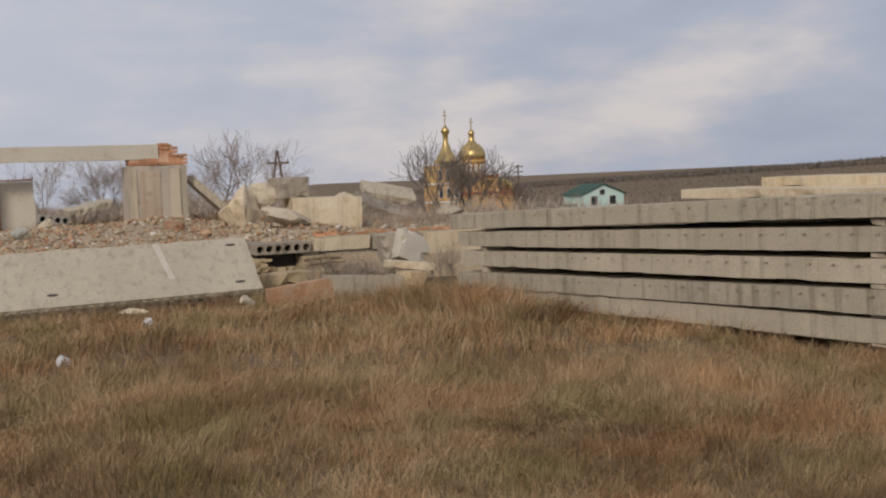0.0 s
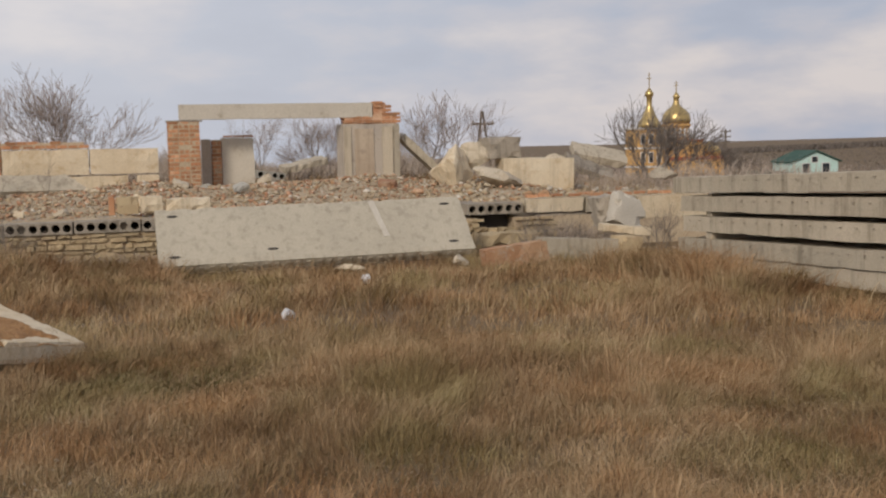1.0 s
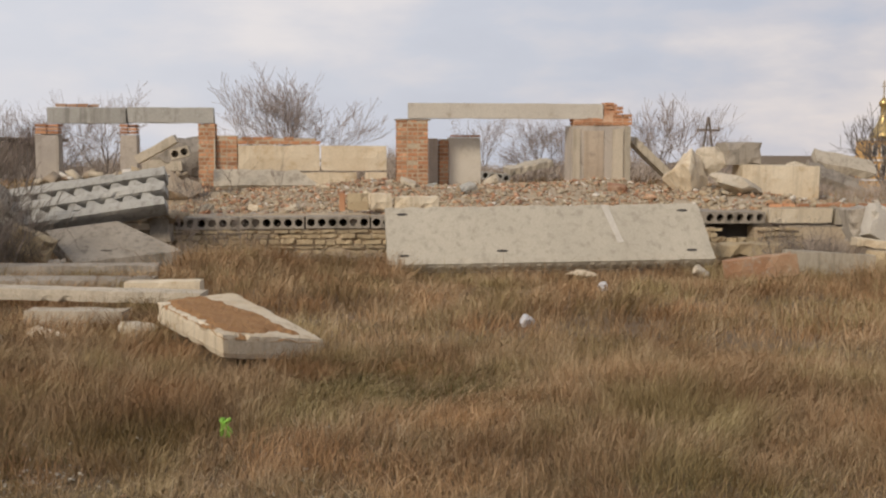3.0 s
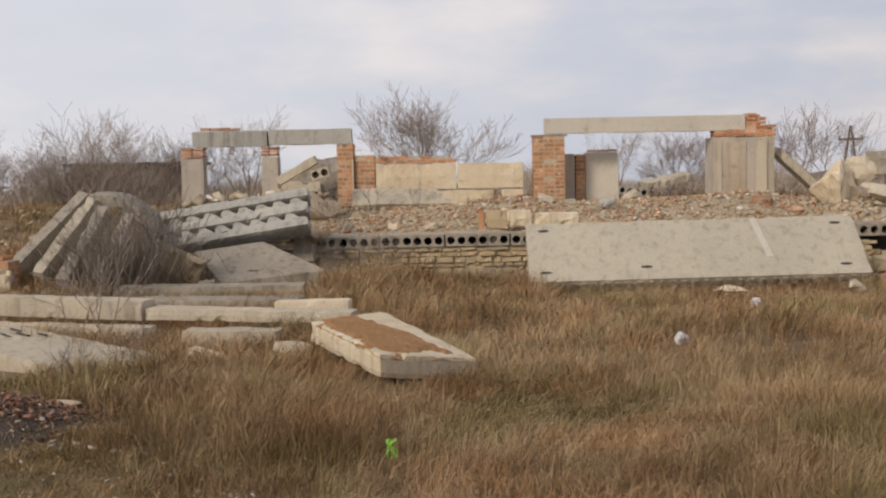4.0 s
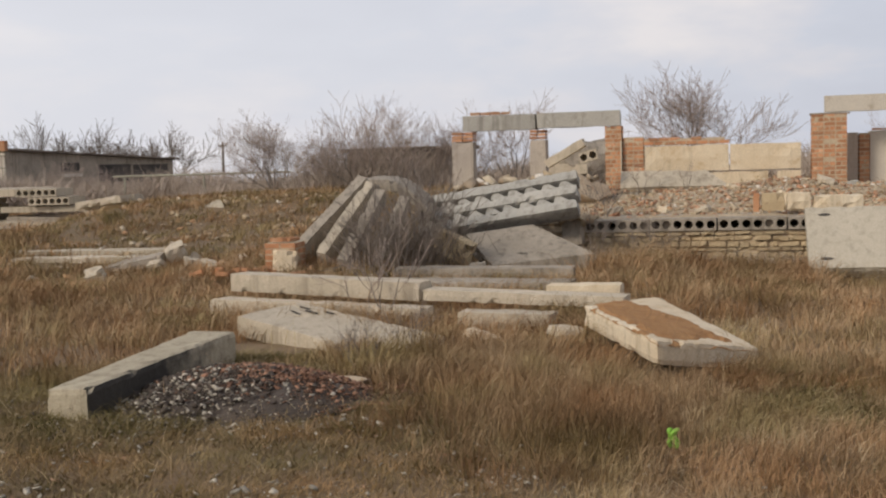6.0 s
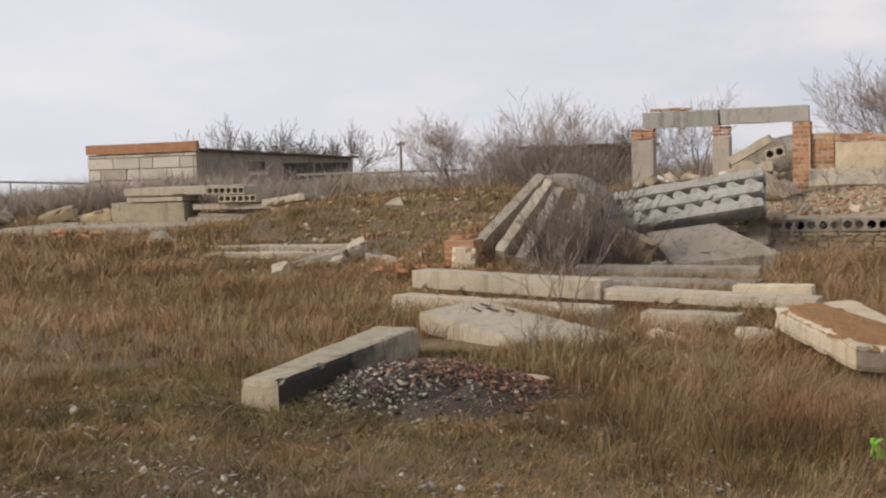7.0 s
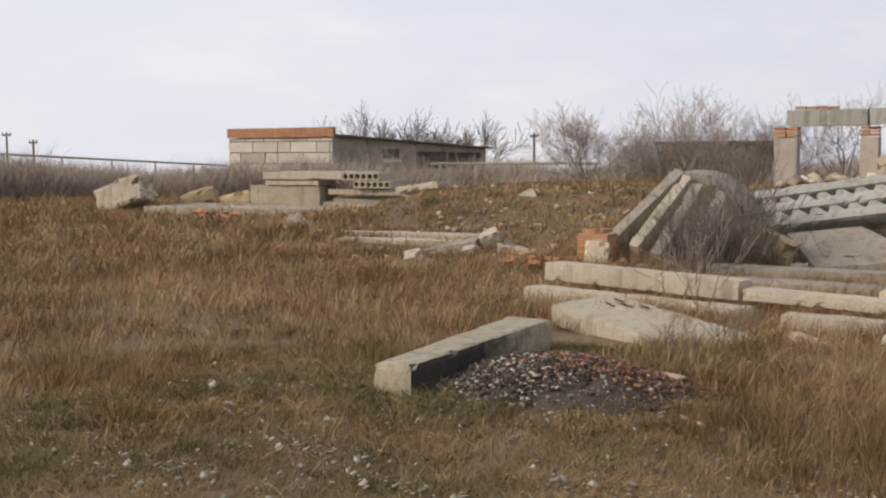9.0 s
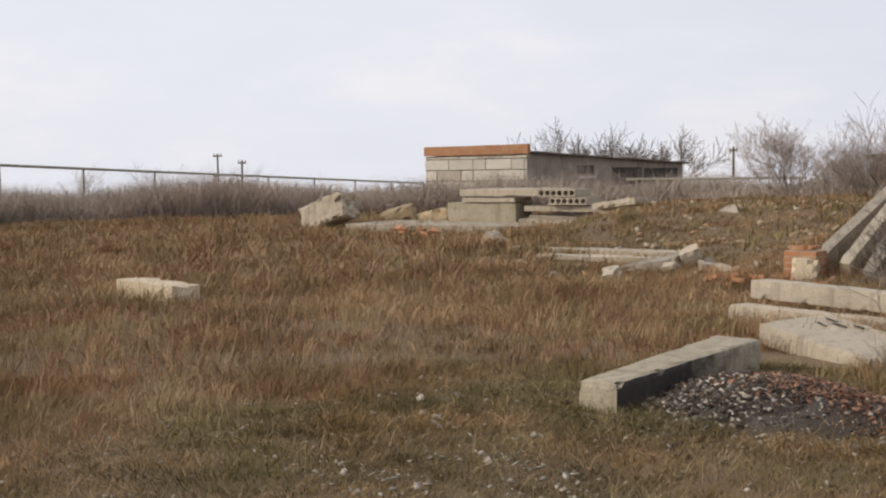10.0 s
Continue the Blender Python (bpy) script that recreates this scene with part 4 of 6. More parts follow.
def eastern_debris():
    blocks = (("concrete_block", worn_box(1.75, 0.9, 0.92, 0.3, 0.03, 71), concrete_yellow, "large cream concrete block on the ruin edge", (8.45, 26.0, 0.55), (0, 1, -4)),
              ("concrete_block", worn_box(0.85, 0.6, 0.52, 0.2, 0.05, 72), concrete_dark, "grey concrete block lying on another block", (8.2, 26.2, 1.45), (0, 0, 10)),
              ("broken_slab", rock(0.62, 21, 0.55, 3, (1.2, 0.8, 0.9)), concrete_pale, "jagged pale slab fragment on red rubble", (8.15, 25.4, 0.98), (8, 12, 20)),
              ("broken_slab", rock(0.75, 22, 0.9, 3, (0.75, 0.7, 1.1)), concrete_yellow, "large jagged lump of broken concrete standing", (7.3, 26.3, 1.15), (0, -16, 0)),
              ("broken_slab", rock(0.5, 23, 0.7, 3), concrete_pale, "pale lump of broken concrete on the heap", (7.95, 26.8, 1.55), (20, 0, 0)),
              ("wall_lump", rock(0.5, 24, 0.7, 3), concrete_yellow, "cream broken wall lump behind blocks", (11.2, 30.0, 1.25), (0, 0, 0)),
              ("fallen_slab", worn_box(1.5, 0.8, 0.2, 0.15, 0.05, 73), concrete_dark, "grey concrete panel tilted on the far heap", (11.5, 29.5, 1.05), (28, 20, 0)),
              ("fallen_slab", worn_box(1.6, 0.8, 0.25, 0.25, 0.05, 74), concrete_pale, "pale concrete panel tilted on the far heap", (11.9, 30.2, 1.3), (26, 12, -10)),
              ("concrete_lump", rock(0.55, 25, 0.6, 3, (1.3, 0.8, 0.9)), concrete_pale, "pale broken concrete lump among weeds", (14.5, 30.0, 0.85), (0, 0, 30)))
    for name, bm, mt, label, o, r in blocks:
        solid(name, bm, mt, label, "debris", pose(*o, *r), "debris on the ruin")
    # standing wedge and low fragments before the wall
    bm = worn_box(0.62, 0.3, 0.66, 0.1, 0.07, 87, 0.02, 0.3)
    for v in bm.verts:
        v.co.x -= 0.5 * max(0.0, v.co.z - 0.3) * (v.co.x / 0.62)
    solid("concrete_wedge", bm, white_block, "pointed pale concrete wedge standing before the wall", "fragment", pose(8.82, 20.5, 0.30, -12, 24, 12))
    solid("broken_slab", worn_box(0.4, 0.5, 0.62, 0.12, 0.05, 88), concrete_dark, "dark broken block behind the concrete wedge", "fragment", pose(8.75, 20.9, 0.1, 0, -10, 0))
    solid("broken_slab", worn_box(0.95, 0.4, 0.16, 0.15, 0.04, 81), concrete_yellow, "flat broken slab under the concrete wedge", "fragment", pose(8.45, 20.2, 0.1, 0, 6, -8))
    solid("stone_stump", worn_box(0.5, 0.4, 0.4, 0.12, 0.06, 82), stone_mat, "rough stone stump below the wedge", "fragment", pose(8.55, 19.6, -0.33, 0, 4, 10))
    solid("brick_slab", worn_box(1.15, 0.25, 0.36, 0.15, 0.04, 83), surface("brick_lump", (0.40, 0.22, 0.12), (0.46, 0.31, 0.19), (0.48, 0.41, 0.31), scale=2, bump=0.8, spots=(0.40, 0.37, 0.31)), "fallen slab of orange brickwork in the grass", "fragment", pose(5.45, 18.0, -0.27, 0, -6, 5))
    solid("concrete_plate", worn_box(1.5, 0.22, 0.5, 0.2, 0.02, 84), concrete, "grey concrete plate standing on edge in grass", "plate", pose(6.8, 19.3, -0.36, 0, 3, -6))
    solid("pale_stone", rock(0.2, 31, 0.7), concrete_pale, "pale stone at the foot of the slab", "stone", pose(5.25, 18.9, -0.18))
    solid("pale_stone", rock(0.3, 32, 0.4), concrete_yellow, "flat pale stone under the slab edge", "stone", pose(3.4, 19.3, -0.24))
    solid("stone_step", worn_box(1.6, 0.6, 0.25, 0.2, 0.04, 86), stone_mat, "broken stone footing before the dark gap", "footing", pose(6.5, 21.6, -0.2))
    # dark panel at the back of the gap: its shade put into colour
    bm = bmesh.new()
    box(bm, 6.73, 22.93, 0.045, 7.49, 22.99, 0.36)
    solid("dark_gap", bm, recess_shade, "open gap below the floor slab, its shade a dark panel", "opening", kind="structure")


eastern_debris()


def western_things():
    # stack of blocks and slabs before the building
    y = 29.0
    items = ((worn_box(2.5, 1.0, 1.0, 0.2, 0.03, 91), old_block, "large grey concrete block under stacked slabs", (-23.9, y, -0.18)),
             (worn_box(1.9, 1.0, 0.14, 0.3, 0.02, 92), concrete_pale, "pale slab lying on a concrete block", (-23.3, y, 0.83)),
             (worn_box(2.8, 2.4, 0.22, 0.3, 0.02, 93), concrete_pale, "pale slab on top of a stack", (-23.4, y, 1.02)),
             (worn_box(3.6, 1.0, 0.18, 0.3, 0.02, 94), concrete, "long slab lying in the stack", (-21.2, y + 0.4, 0.55)),
             (worn_box(2.0, 1.0, 0.3, 0.3, 0.03, 95), concrete_dark, "grey block at the foot of the stack", (-21.3, y + 0.2, 0.05)))
    for bm, mt, label, o in items:
        solid("stacked_slab", bm, mt, label, "slab", pose(*o, 0, 0, 6), "slabs stacked by the building")
    for i, (x, z, n) in enumerate(((-20.6, 1.0, 6), (-20.2, 0.76, 6))):
        th = thing("hollow_slab", "hollow-core slab with open ends in the stack", "slab", pose(x, y + 0.3, z, 0, 0, 10), "slabs stacked by the building")
        part("body", hollow_slab(n, 1.2, seed=i + 20), concrete, th)
    solid("tilted_slab", worn_box(1.3, 0.8, 0.2, 0.2, 0.03, 97), concrete, "slab end tilted on rubble", "slab", pose(-18.3, y + 0.5, 0.5, 0, -14, 10))
    for i, (x, yy, r, f) in enumerate(((-26.9, 26.4, 0.95, 0.85), (-26.5, 29.4, 0.65, 0.7), (-25.2, 29.7, 0.65, 0.7), (-25.8, 28.2, 0.3, 0.5))):
        solid("boulder", worn_box(r * 1.9, r * 1.1, r * f, 0.12, 0.13, 41 + i, 0.05, 0.3), concrete_pale if i == 0 else stone_mat, "rough broken concrete boulder in dry grass", "boulder", pose(x - r, yy, ground_z(x, yy) - 0.05 * r, 12 * (i % 2), -16 + 3 * i, 8 * i), "boulders in the field")
    solid("long_kerb", worn_box(3.9, 0.5, 0.3, 0.3, 0.03, 98), concrete, "long low concrete kerb in dry grass", "kerb", pose(-15.3, 20.6, -0.12, 0, 0, 4), "kerbs in the grass")
    solid("long_kerb", worn_box(3.0, 0.5, 0.24, 0.3, 0.03, 99), concrete_pale, "low pale concrete kerb in dry grass", "kerb", pose(-14.1, 19.9, -0.14, 0, 0, 8), "kerbs in the grass")
    solid("broad_slab", worn_box(6.5, 3.0, 0.25, 0.4, 0.03, 100), concrete, "broad flat slab on the ground below the stack", "slab", pose(-26.0, 26.5, -0.02, 0, 0, 5))
    solid("low_block", worn_box(1.35, 0.5, 0.55, 0.2, 0.04, 101), concrete_yellow, "weathered pale block sunk in dry grass", "block", pose(-15.36, 11.0, -0.28, 0, 2, 0))
    for i, (x, yy, z, w, d, h, ry) in enumerate(((-21.1, 29.5, 0.30, 3.0, 0.9, 0.16, 2), (-20.6, 29.1, 0.08, 2.6, 0.8, 0.2, -1), (-18.7, 29.3, 0.62, 1.5, 0.8, 0.2, -7), (-18.4, 29.1, 0.2, 0.9, 0.6, 0.4, 9))):
        solid("stacked_slab", worn_box(w, d, h, 0.12, 0.03, 140 + i), (concrete_dark, concrete, concrete_pale, concrete)[i], "weathered broken slab wedged into the stack", "slab", pose(x, yy, z, 0, ry, 6 - 5 * i), "slabs stacked by the building")
    row = thing("brick_row", "row of pale bricks under the concrete block", "bricks", pose(-24.6, 28.75, 0.06))
    me = finish(worn_box(0.24, 0.12, 0.085, 0.2, 0.012, 61), "brick", white_block)
    for i in range(13):
        part("brick", me, white_block, row, "", pose(0.265 * i, 0.02 * (i % 3), 0.0, 0, 0, 3 * (i % 4) - 4))
    solid("tilted_block", worn_box(0.55, 0.5, 0.7, 0.1, 0.05, 146), concrete, "grey block tilted at the end of a kerb", "block", pose(-17.05, 21.6, -0.15, 0, 32, 10))
    rng = random.Random(17)
    pile = thing("fallen_bricks", "scattered red bricks in dry grass", "bricks", pose(-21.6, 24.6, 0.05))
    me = finish(worn_box(0.25, 0.12, 0.09, 0.2, 0.012, 62), "brick", brick_mat)
    for i in range(16):
        part("brick", me, brick_mat, pile, "", pose(rng.uniform(-0.9, 0.9), rng.uniform(-0.4, 0.6), 0.03 + 0.1 * rng.random(), rng.uniform(-25, 25), rng.uniform(-25, 25), rng.uniform(0, 180)))
    for i, (x, yy, z, w, d, h, rx, ry, rz) in enumerate(((-11.7, 19.2, -0.22, 1.1, 0.5, 0.2, 6, -12, 12), (-10.6, 19.6, 0.0, 0.36, 0.3, 0.26, 20, -20, 30), (-10.3, 19.8, 0.04, 0.3, 0.3, 0.22, -15, 30, 50), (-9.9, 19.3, -0.05, 0.35, 0.25, 0.16, 10, 14, 5))):
        solid("rubble_lump", worn_box(w, d, h, 0.09, 0.06, 150 + i), concrete_pale if i else concrete_dark, "jagged broken concrete slab piece on the bank" if i == 0 else "pale lump of broken concrete on the bank", "stone", pose(x, yy, z, rx, ry, rz), "lumps on the bank")
    # building
    th = thing("stone_building", "derelict white-block building with a red brick parapet", "building", pose(0, 0, 0))
    x0, x1, yf, yb = -44.6, -37.2, 52.0, 69.6
    bm = bmesh.new()
    vs = [bm.verts.new(p) for p in ((x0, yf, -1), (x1, yf, -1), (x1, yb, -1), (x0, yb, -1), (x0, yf, 2.72), (x1, yf, 2.76), (x1, yb, 2.15), (x0, yb, 2.15))]
    for q in ((0, 1, 5, 4), (1, 2, 6, 5), (2, 3, 7, 6), (3, 0, 4, 7), (4, 5, 6, 7), (0, 3, 2, 1)):
        bm.faces.new([vs[i] for i in q])
    part("wall", bm, concrete_dark, th)
    rng = random.Random(6)
    z = -0.2
    while z < 2.65:
        h = 0.62 if z > 1 else 0.5
        h = min(h, 2.70 - z)
        x = x0
        while x < x1 - 0.1:
            w = min(rng.choice((0.9, 1.3, 1.8)), x1 - x)
            part("stone_block", worn_box(w - 0.04, 0.1, h - 0.04, 0.5, 0.02, rng.randrange(200)), white_block if rng.random() < 0.85 else plaster, th, "", pose(x, yf - 0.09, z))
            x += w
        z += h
    part("parapet", worn_box(x1 - x0 + 0.1, 0.3, 0.55, 0.5, 0.03, 103), brick_mat, th, "red brick parapet band", pose(x0 - 0.05, yf - 0.14, 2.74))
    ln = math.hypot(yb - yf, 0.6)
    part("roof_edge", worn_box(x1 - x0 + 0.5, ln + 0.3, 0.13, 1.2, 0.02, 105), wood_old, th, "dark sagging roof edge slab", pose(x0 - 0.2, yf + 0.2, 2.77, -1.95))
    for a, b, zb, zt in ((yf + 4.8, yf + 6.6, 1.6, 2.1), (yf + 8.6, yf + 12.2, 0.9, 1.95), (yf + 12.5, yf + 16.9, 0.3, 1.9)):
        # no hole is cut: a dark box carries the interior shade of each opening
        bm = bmesh.new()
        box(bm, x1 - 0.2, a, zb, x1 + 0.012, b, zt)
        part("window_opening", bm, recess_shade, th, "empty opening, its inner shade a dark box")
    part("sill", worn_box(0.2, 1.9, 0.2, 0.4, 0.02, 104), white_block, th, "pale sill", pose(x1 - 0.05, yf + 4.8, 1.3))
    # pipe on posts
    a, b = Vector((-44.5, 25.2, 2.33)), Vector((-53.4, 61.9, 1.05))
    th = thing("gas_pipe", "thin overhead pipeline carried on posts", "pipeline")
    bm = bmesh.new()
    tube(bm, a + (a - b) * 1.2, b, 0.06, 0.06, 8)
    part("pipe", bm, pipe_mat, th)
    for k in range(-6, 9):
        p = a + (b - a) * (k / 8)
        bm = bmesh.new()
        tube(bm, (p.x, p.y, ground_z(p.x, p.y) - 0.2), (p.x, p.y, p.z), 0.05, 0.05, 6)
        part("post", bm, pipe_mat, th)
    # yellow gas pipe on the bank
    th = thing("gas_pipe", "thin yellowish pipe running low across the bank", "pipeline")
    bm = bmesh.new()
    tube(bm, (-27.5, 46.0, 1.35), (-19.5, 47.0, 1.35), 0.05, 0.05, 6)
    part("pipe", bm, pipe_mat, th)
    for k in range(3):
        bm = bmesh.new()
        tube(bm, (-27 + 3.6 * k, 46.1 + 0.45 * k, 0.2), (-27 + 3.6 * k, 46.1 + 0.45 * k, 1.35), 0.05, 0.05, 6)
        part("post", bm, pipe_mat, th)


western_things()


def utility_pole(x, y, ztop, arm, label, brace=False, r=0.11, zb=None):
    zb = ground_z(x, y) - 0.3 if zb is None else zb
    th = thing("utility_pole", label, "utility pole", pose(x, y, 0), "utility poles")
    bm = bmesh.new()
    if brace:
        tube(bm, (-0.85, 0, zb), (-0.04, 0, ztop), r, r * 0.8)
    else:
        tube(bm, (0, 0, zb), (0, 0, ztop), r, r * 0.8)
    part("post", bm, wood_old, th)
    if brace:
        bm = bmesh.new()
        tube(bm, (0.85, 0.3, zb), (0.04, 0.1, ztop), r, r * 0.8)
        part("brace", bm, wood_old, th)
    for k, (dz, w) in enumerate(arm):
        bm = bmesh.new()
        box(bm, -w / 2, -0.07, ztop - dz - 0.06, w / 2, 0.05, ztop - dz + 0.06)
        part("crossarm", bm, wood_old, th)
        for s in (-0.45, 0.45):
            bm = bmesh.new()
            tube(bm, (s * w, 0, ztop - dz + 0.05), (s * w, 0, ztop - dz + 0.22), 0.05, 0.03, 6)
            part("insulator", bm, concrete_dark, th)


utility_pole(19.4, 62, 3.65, ((0.72, 1.3),), "dark wooden A-frame power pole behind the ruin", True, 0.075)
utility_pole(67.7, 120, 2.9, ((0.25, 1.3), (0.9, 1.3), (1.4, 1.0)), "dark pole with three crossarms beside the church", False, 0.13)
utility_pole(-34.7, 72, 3.25, ((0.25, 0.6),), "thin grey concrete pole beyond the bank", False, 0.10)
utility_pole(-75, 61, 3.6, ((0.2, 1.0),), "thin pole beyond the pipeline", False, 0.09)
utility_pole(-66, 56, 2.9, ((0.2, 0.8),), "thin pole beside the pipeline", False, 0.09)


def church():
    th = thing("church", "ochre church with gilded domes and crosses", "church")

    def lathe(name, x, y, prof, mt, seg=20, parent=None, label=""):
        bm = bmesh.new()
        rings = [[bm.verts.new((x + r * math.cos(2 * math.pi * s / seg), y + r * math.sin(2 * math.pi * s / seg), z)) for s in range(seg)] for r, z in prof]
        for p, q in zip(rings, rings[1:]):
            for s in range(seg):
                bm.faces.new((p[s], p[(s + 1) % seg], q[(s + 1) % seg], q[s]))
        bm.faces.new(rings[0][::-1])
        bm.faces.new(rings[-1])
        return part(name, bm, mt, parent or th, label, None, True)

    def cross(x, y, z, h, parent):
        bm = bmesh.new()
        box(bm, x - 0.07, y - 0.07, z, x + 0.07, y + 0.07, z + h)
        box(bm, x - 0.45, y - 0.06, z + h * 0.62, x + 0.45, y + 0.06, z + h * 0.62 + 0.13)
        box(bm, x - 0.25, y - 0.06, z + h * 0.82, x + 0.25, y + 0.06, z + h * 0.82 + 0.12)
        part("cross", bm, gold, parent, "gilded cross")

    # bell tower
    part("tower", worn_box(5.2, 5.2, 11.0, 2.0, 0.0, 1, 0.0), church_wall, th, "ochre bell tower", pose(89.6, 190, -7))
    for z in (-3.2, 0.2, 3.8):
        part("cornice", worn_box(5.6, 5.6, 0.35, 2.0, 0.0, 2, 0.0), white_paint, th, "white cornice", pose(89.4, 189.8, z))
    for k in range(3):
        for zz in (-2.3, 1.0):
            bm = bmesh.new()
            box(bm, 90.1 + 1.6 * k, 189.9, zz, 91.1 + 1.6 * k, 190.1, zz + 2.0)
            w = part("window", bm, white_paint, th, "white-framed window")
            bm = bmesh.new()
            box(bm, 90.25 + 1.6 * k, 189.84, zz + 0.1, 90.95 + 1.6 * k, 189.88, zz + 1.8)
            part("pane", bm, glass_dark, w)
    d = lathe("dome", 92.4, 191, ((2.4, 4.1), (2.0, 5.0), (1.2, 6.3), (0.75, 7.4), (0.5, 8.2), (0.5, 9.5), (0.75, 9.9), (0.85, 10.3), (0.5, 10.8), (0.12, 11.3)), gold, label="gilded spire with a small dome")
    cross(92.4, 191, 11.2, 2.9, d)
    # nave and main dome
    part("nave", worn_box(14.5, 12, 6.0, 3.0, 0.0, 3, 0.0), church_wall, th, "ochre nave", pose(94.6, 192, -8))
    part("roof", worn_box(15.0, 12.6, 0.6, 3.0, 0.0, 4, 0.0), roof_red, th, "red roof", pose(94.4, 191.8, -2.0))
    part("nave", worn_box(7.6, 6.0, 3.0, 2.0, 0.0, 5, 0.0), church_wall, th, "ochre upper nave", pose(96.8, 193, -1.6))
    part("roof", worn_box(8.0, 6.4, 0.4, 2.0, 0.0, 6, 0.0), roof_red, th, "red roof", pose(96.6, 192.8, 1.4))
    dr = lathe("drum", 100.4, 196, ((2.5, 1.7), (2.5, 4.2), (2.75, 4.3), (2.75, 4.7)), church_wall, label="ochre drum below the dome")
    for k in range(8):
        a = math.pi + math.pi * (k + 0.5) / 8
        bm = bmesh.new()
        box(bm, -0.25, -0.06, 0, 0.25, 0.06, 1.7)
        part("window", bm, white_paint, dr, "white window", pose(100.4 + 2.53 * math.cos(a), 196 + 2.53 * math.sin(a), 2.2, 0, 0, math.degrees(a) + 90))
    d = lathe("dome", 100.4, 196, ((2.5, 4.7), (2.7, 5.5), (2.55, 6.4), (1.95, 7.3), (1.0, 8.0), (0.6, 8.5), (0.5, 9.6), (0.7, 9.9), (0.4, 10.4), (0.12, 10.7)), gold, 24, label="large gilded onion dome")
    cross(100.4, 196, 10.6, 2.2, d)
    for x, z in ((105.8, -1.2), (95.5, -1.0), (107.5, -2.0)):
        d = lathe("cupola", x, 193.5, ((0.7, z - 0.6), (0.7, z + 0.8), (0.95, z + 1.3), (0.75, z + 1.9), (0.2, z + 2.5)), gold, 14, label="small gilded cupola")
    part("porch", worn_box(4.0, 4.0, 3.0, 2.0, 0.0, 7, 0.0), church_wall, th, "ochre side porch", pose(104.8, 191, -7))


church()


def mint_house():
    th = thing("mint_house", "mint-green gabled house with a green metal roof", "house")
    x0, x1, y0, y1, zb, ze, zr = 84.2, 91.0, 131.6, 136.5, -6.5, -1.45, -0.15
    bm = bmesh.new()
    xm = (x0 + x1) / 2
    f = [bm.verts.new(p) for p in ((x0, y0, zb), (x1, y0, zb), (x1, y0, ze), (xm, y0, zr), (x0, y0, ze))]
    b = [bm.verts.new((v.co.x, y1, v.co.z)) for v in f]
    bm.faces.new(f)
    bm.faces.new(b[::-1])
    for i in range(5):
        bm.faces.new((f[i], f[(i + 1) % 5], b[(i + 1) % 5], b[i]))
    part("wall", bm, mint, th)
    for s, xa in ((1, x0), (-1, x1)):
        bm = bmesh.new()
        e = 0.35 * s
        vs = [bm.verts.new(p) for p in ((xa - e, y0 - 0.3, ze - 0.08), (xm, y0 - 0.3, zr + 0.05), (xm, y1, zr + 0.05), (xa - e, y1, ze - 0.08), (xa - e, y0 - 0.3, ze + 0.08), (xm, y0 - 0.3, zr + 0.22), (xm, y1, zr + 0.22), (xa - e, y1, ze + 0.08))]
        for q in ((0, 1, 2, 3), (4, 7, 6, 5), (0, 4, 5, 1), (1, 5, 6, 2), (2, 6, 7, 3), (3, 7, 4, 0)):
            bm.faces.new([vs[i] for i in q])
        part("roof", bm, green_roof, th, "green metal roof")
    for x, w, z, h in ((85.6, 1.0, -2.9, 1.2), (88.6, 1.0, -2.9, 1.2), (87.0, 0.8, -1.5, 0.7)):
        bm = bmesh.new()
        box(bm, x - 0.1, y0 - 0.06, z - 0.1, x + w + 0.1, y0 + 0.05, z + h + 0.1)
        wi = part("window", bm, white_paint, th, "white-framed window")
        bm = bmesh.new()
        box(bm, x, y0 - 0.1, z, x + w, y0 - 0.065, z + h)
        part("pane", bm, glass_dark, wi)
    bm = worn_box(4.0, 7, 3.0, 2, 0.0, 1, 0.0)
    part("annex", bm, mint, th, "low mint annex", pose(80.0, 133, -6))
    part("annex_roof", worn_box(4.4, 7.4, 0.25, 2, 0.0, 1, 0.0), green_roof, th, "green annex roof", pose(79.8, 132.8, -2.95))


mint_house()


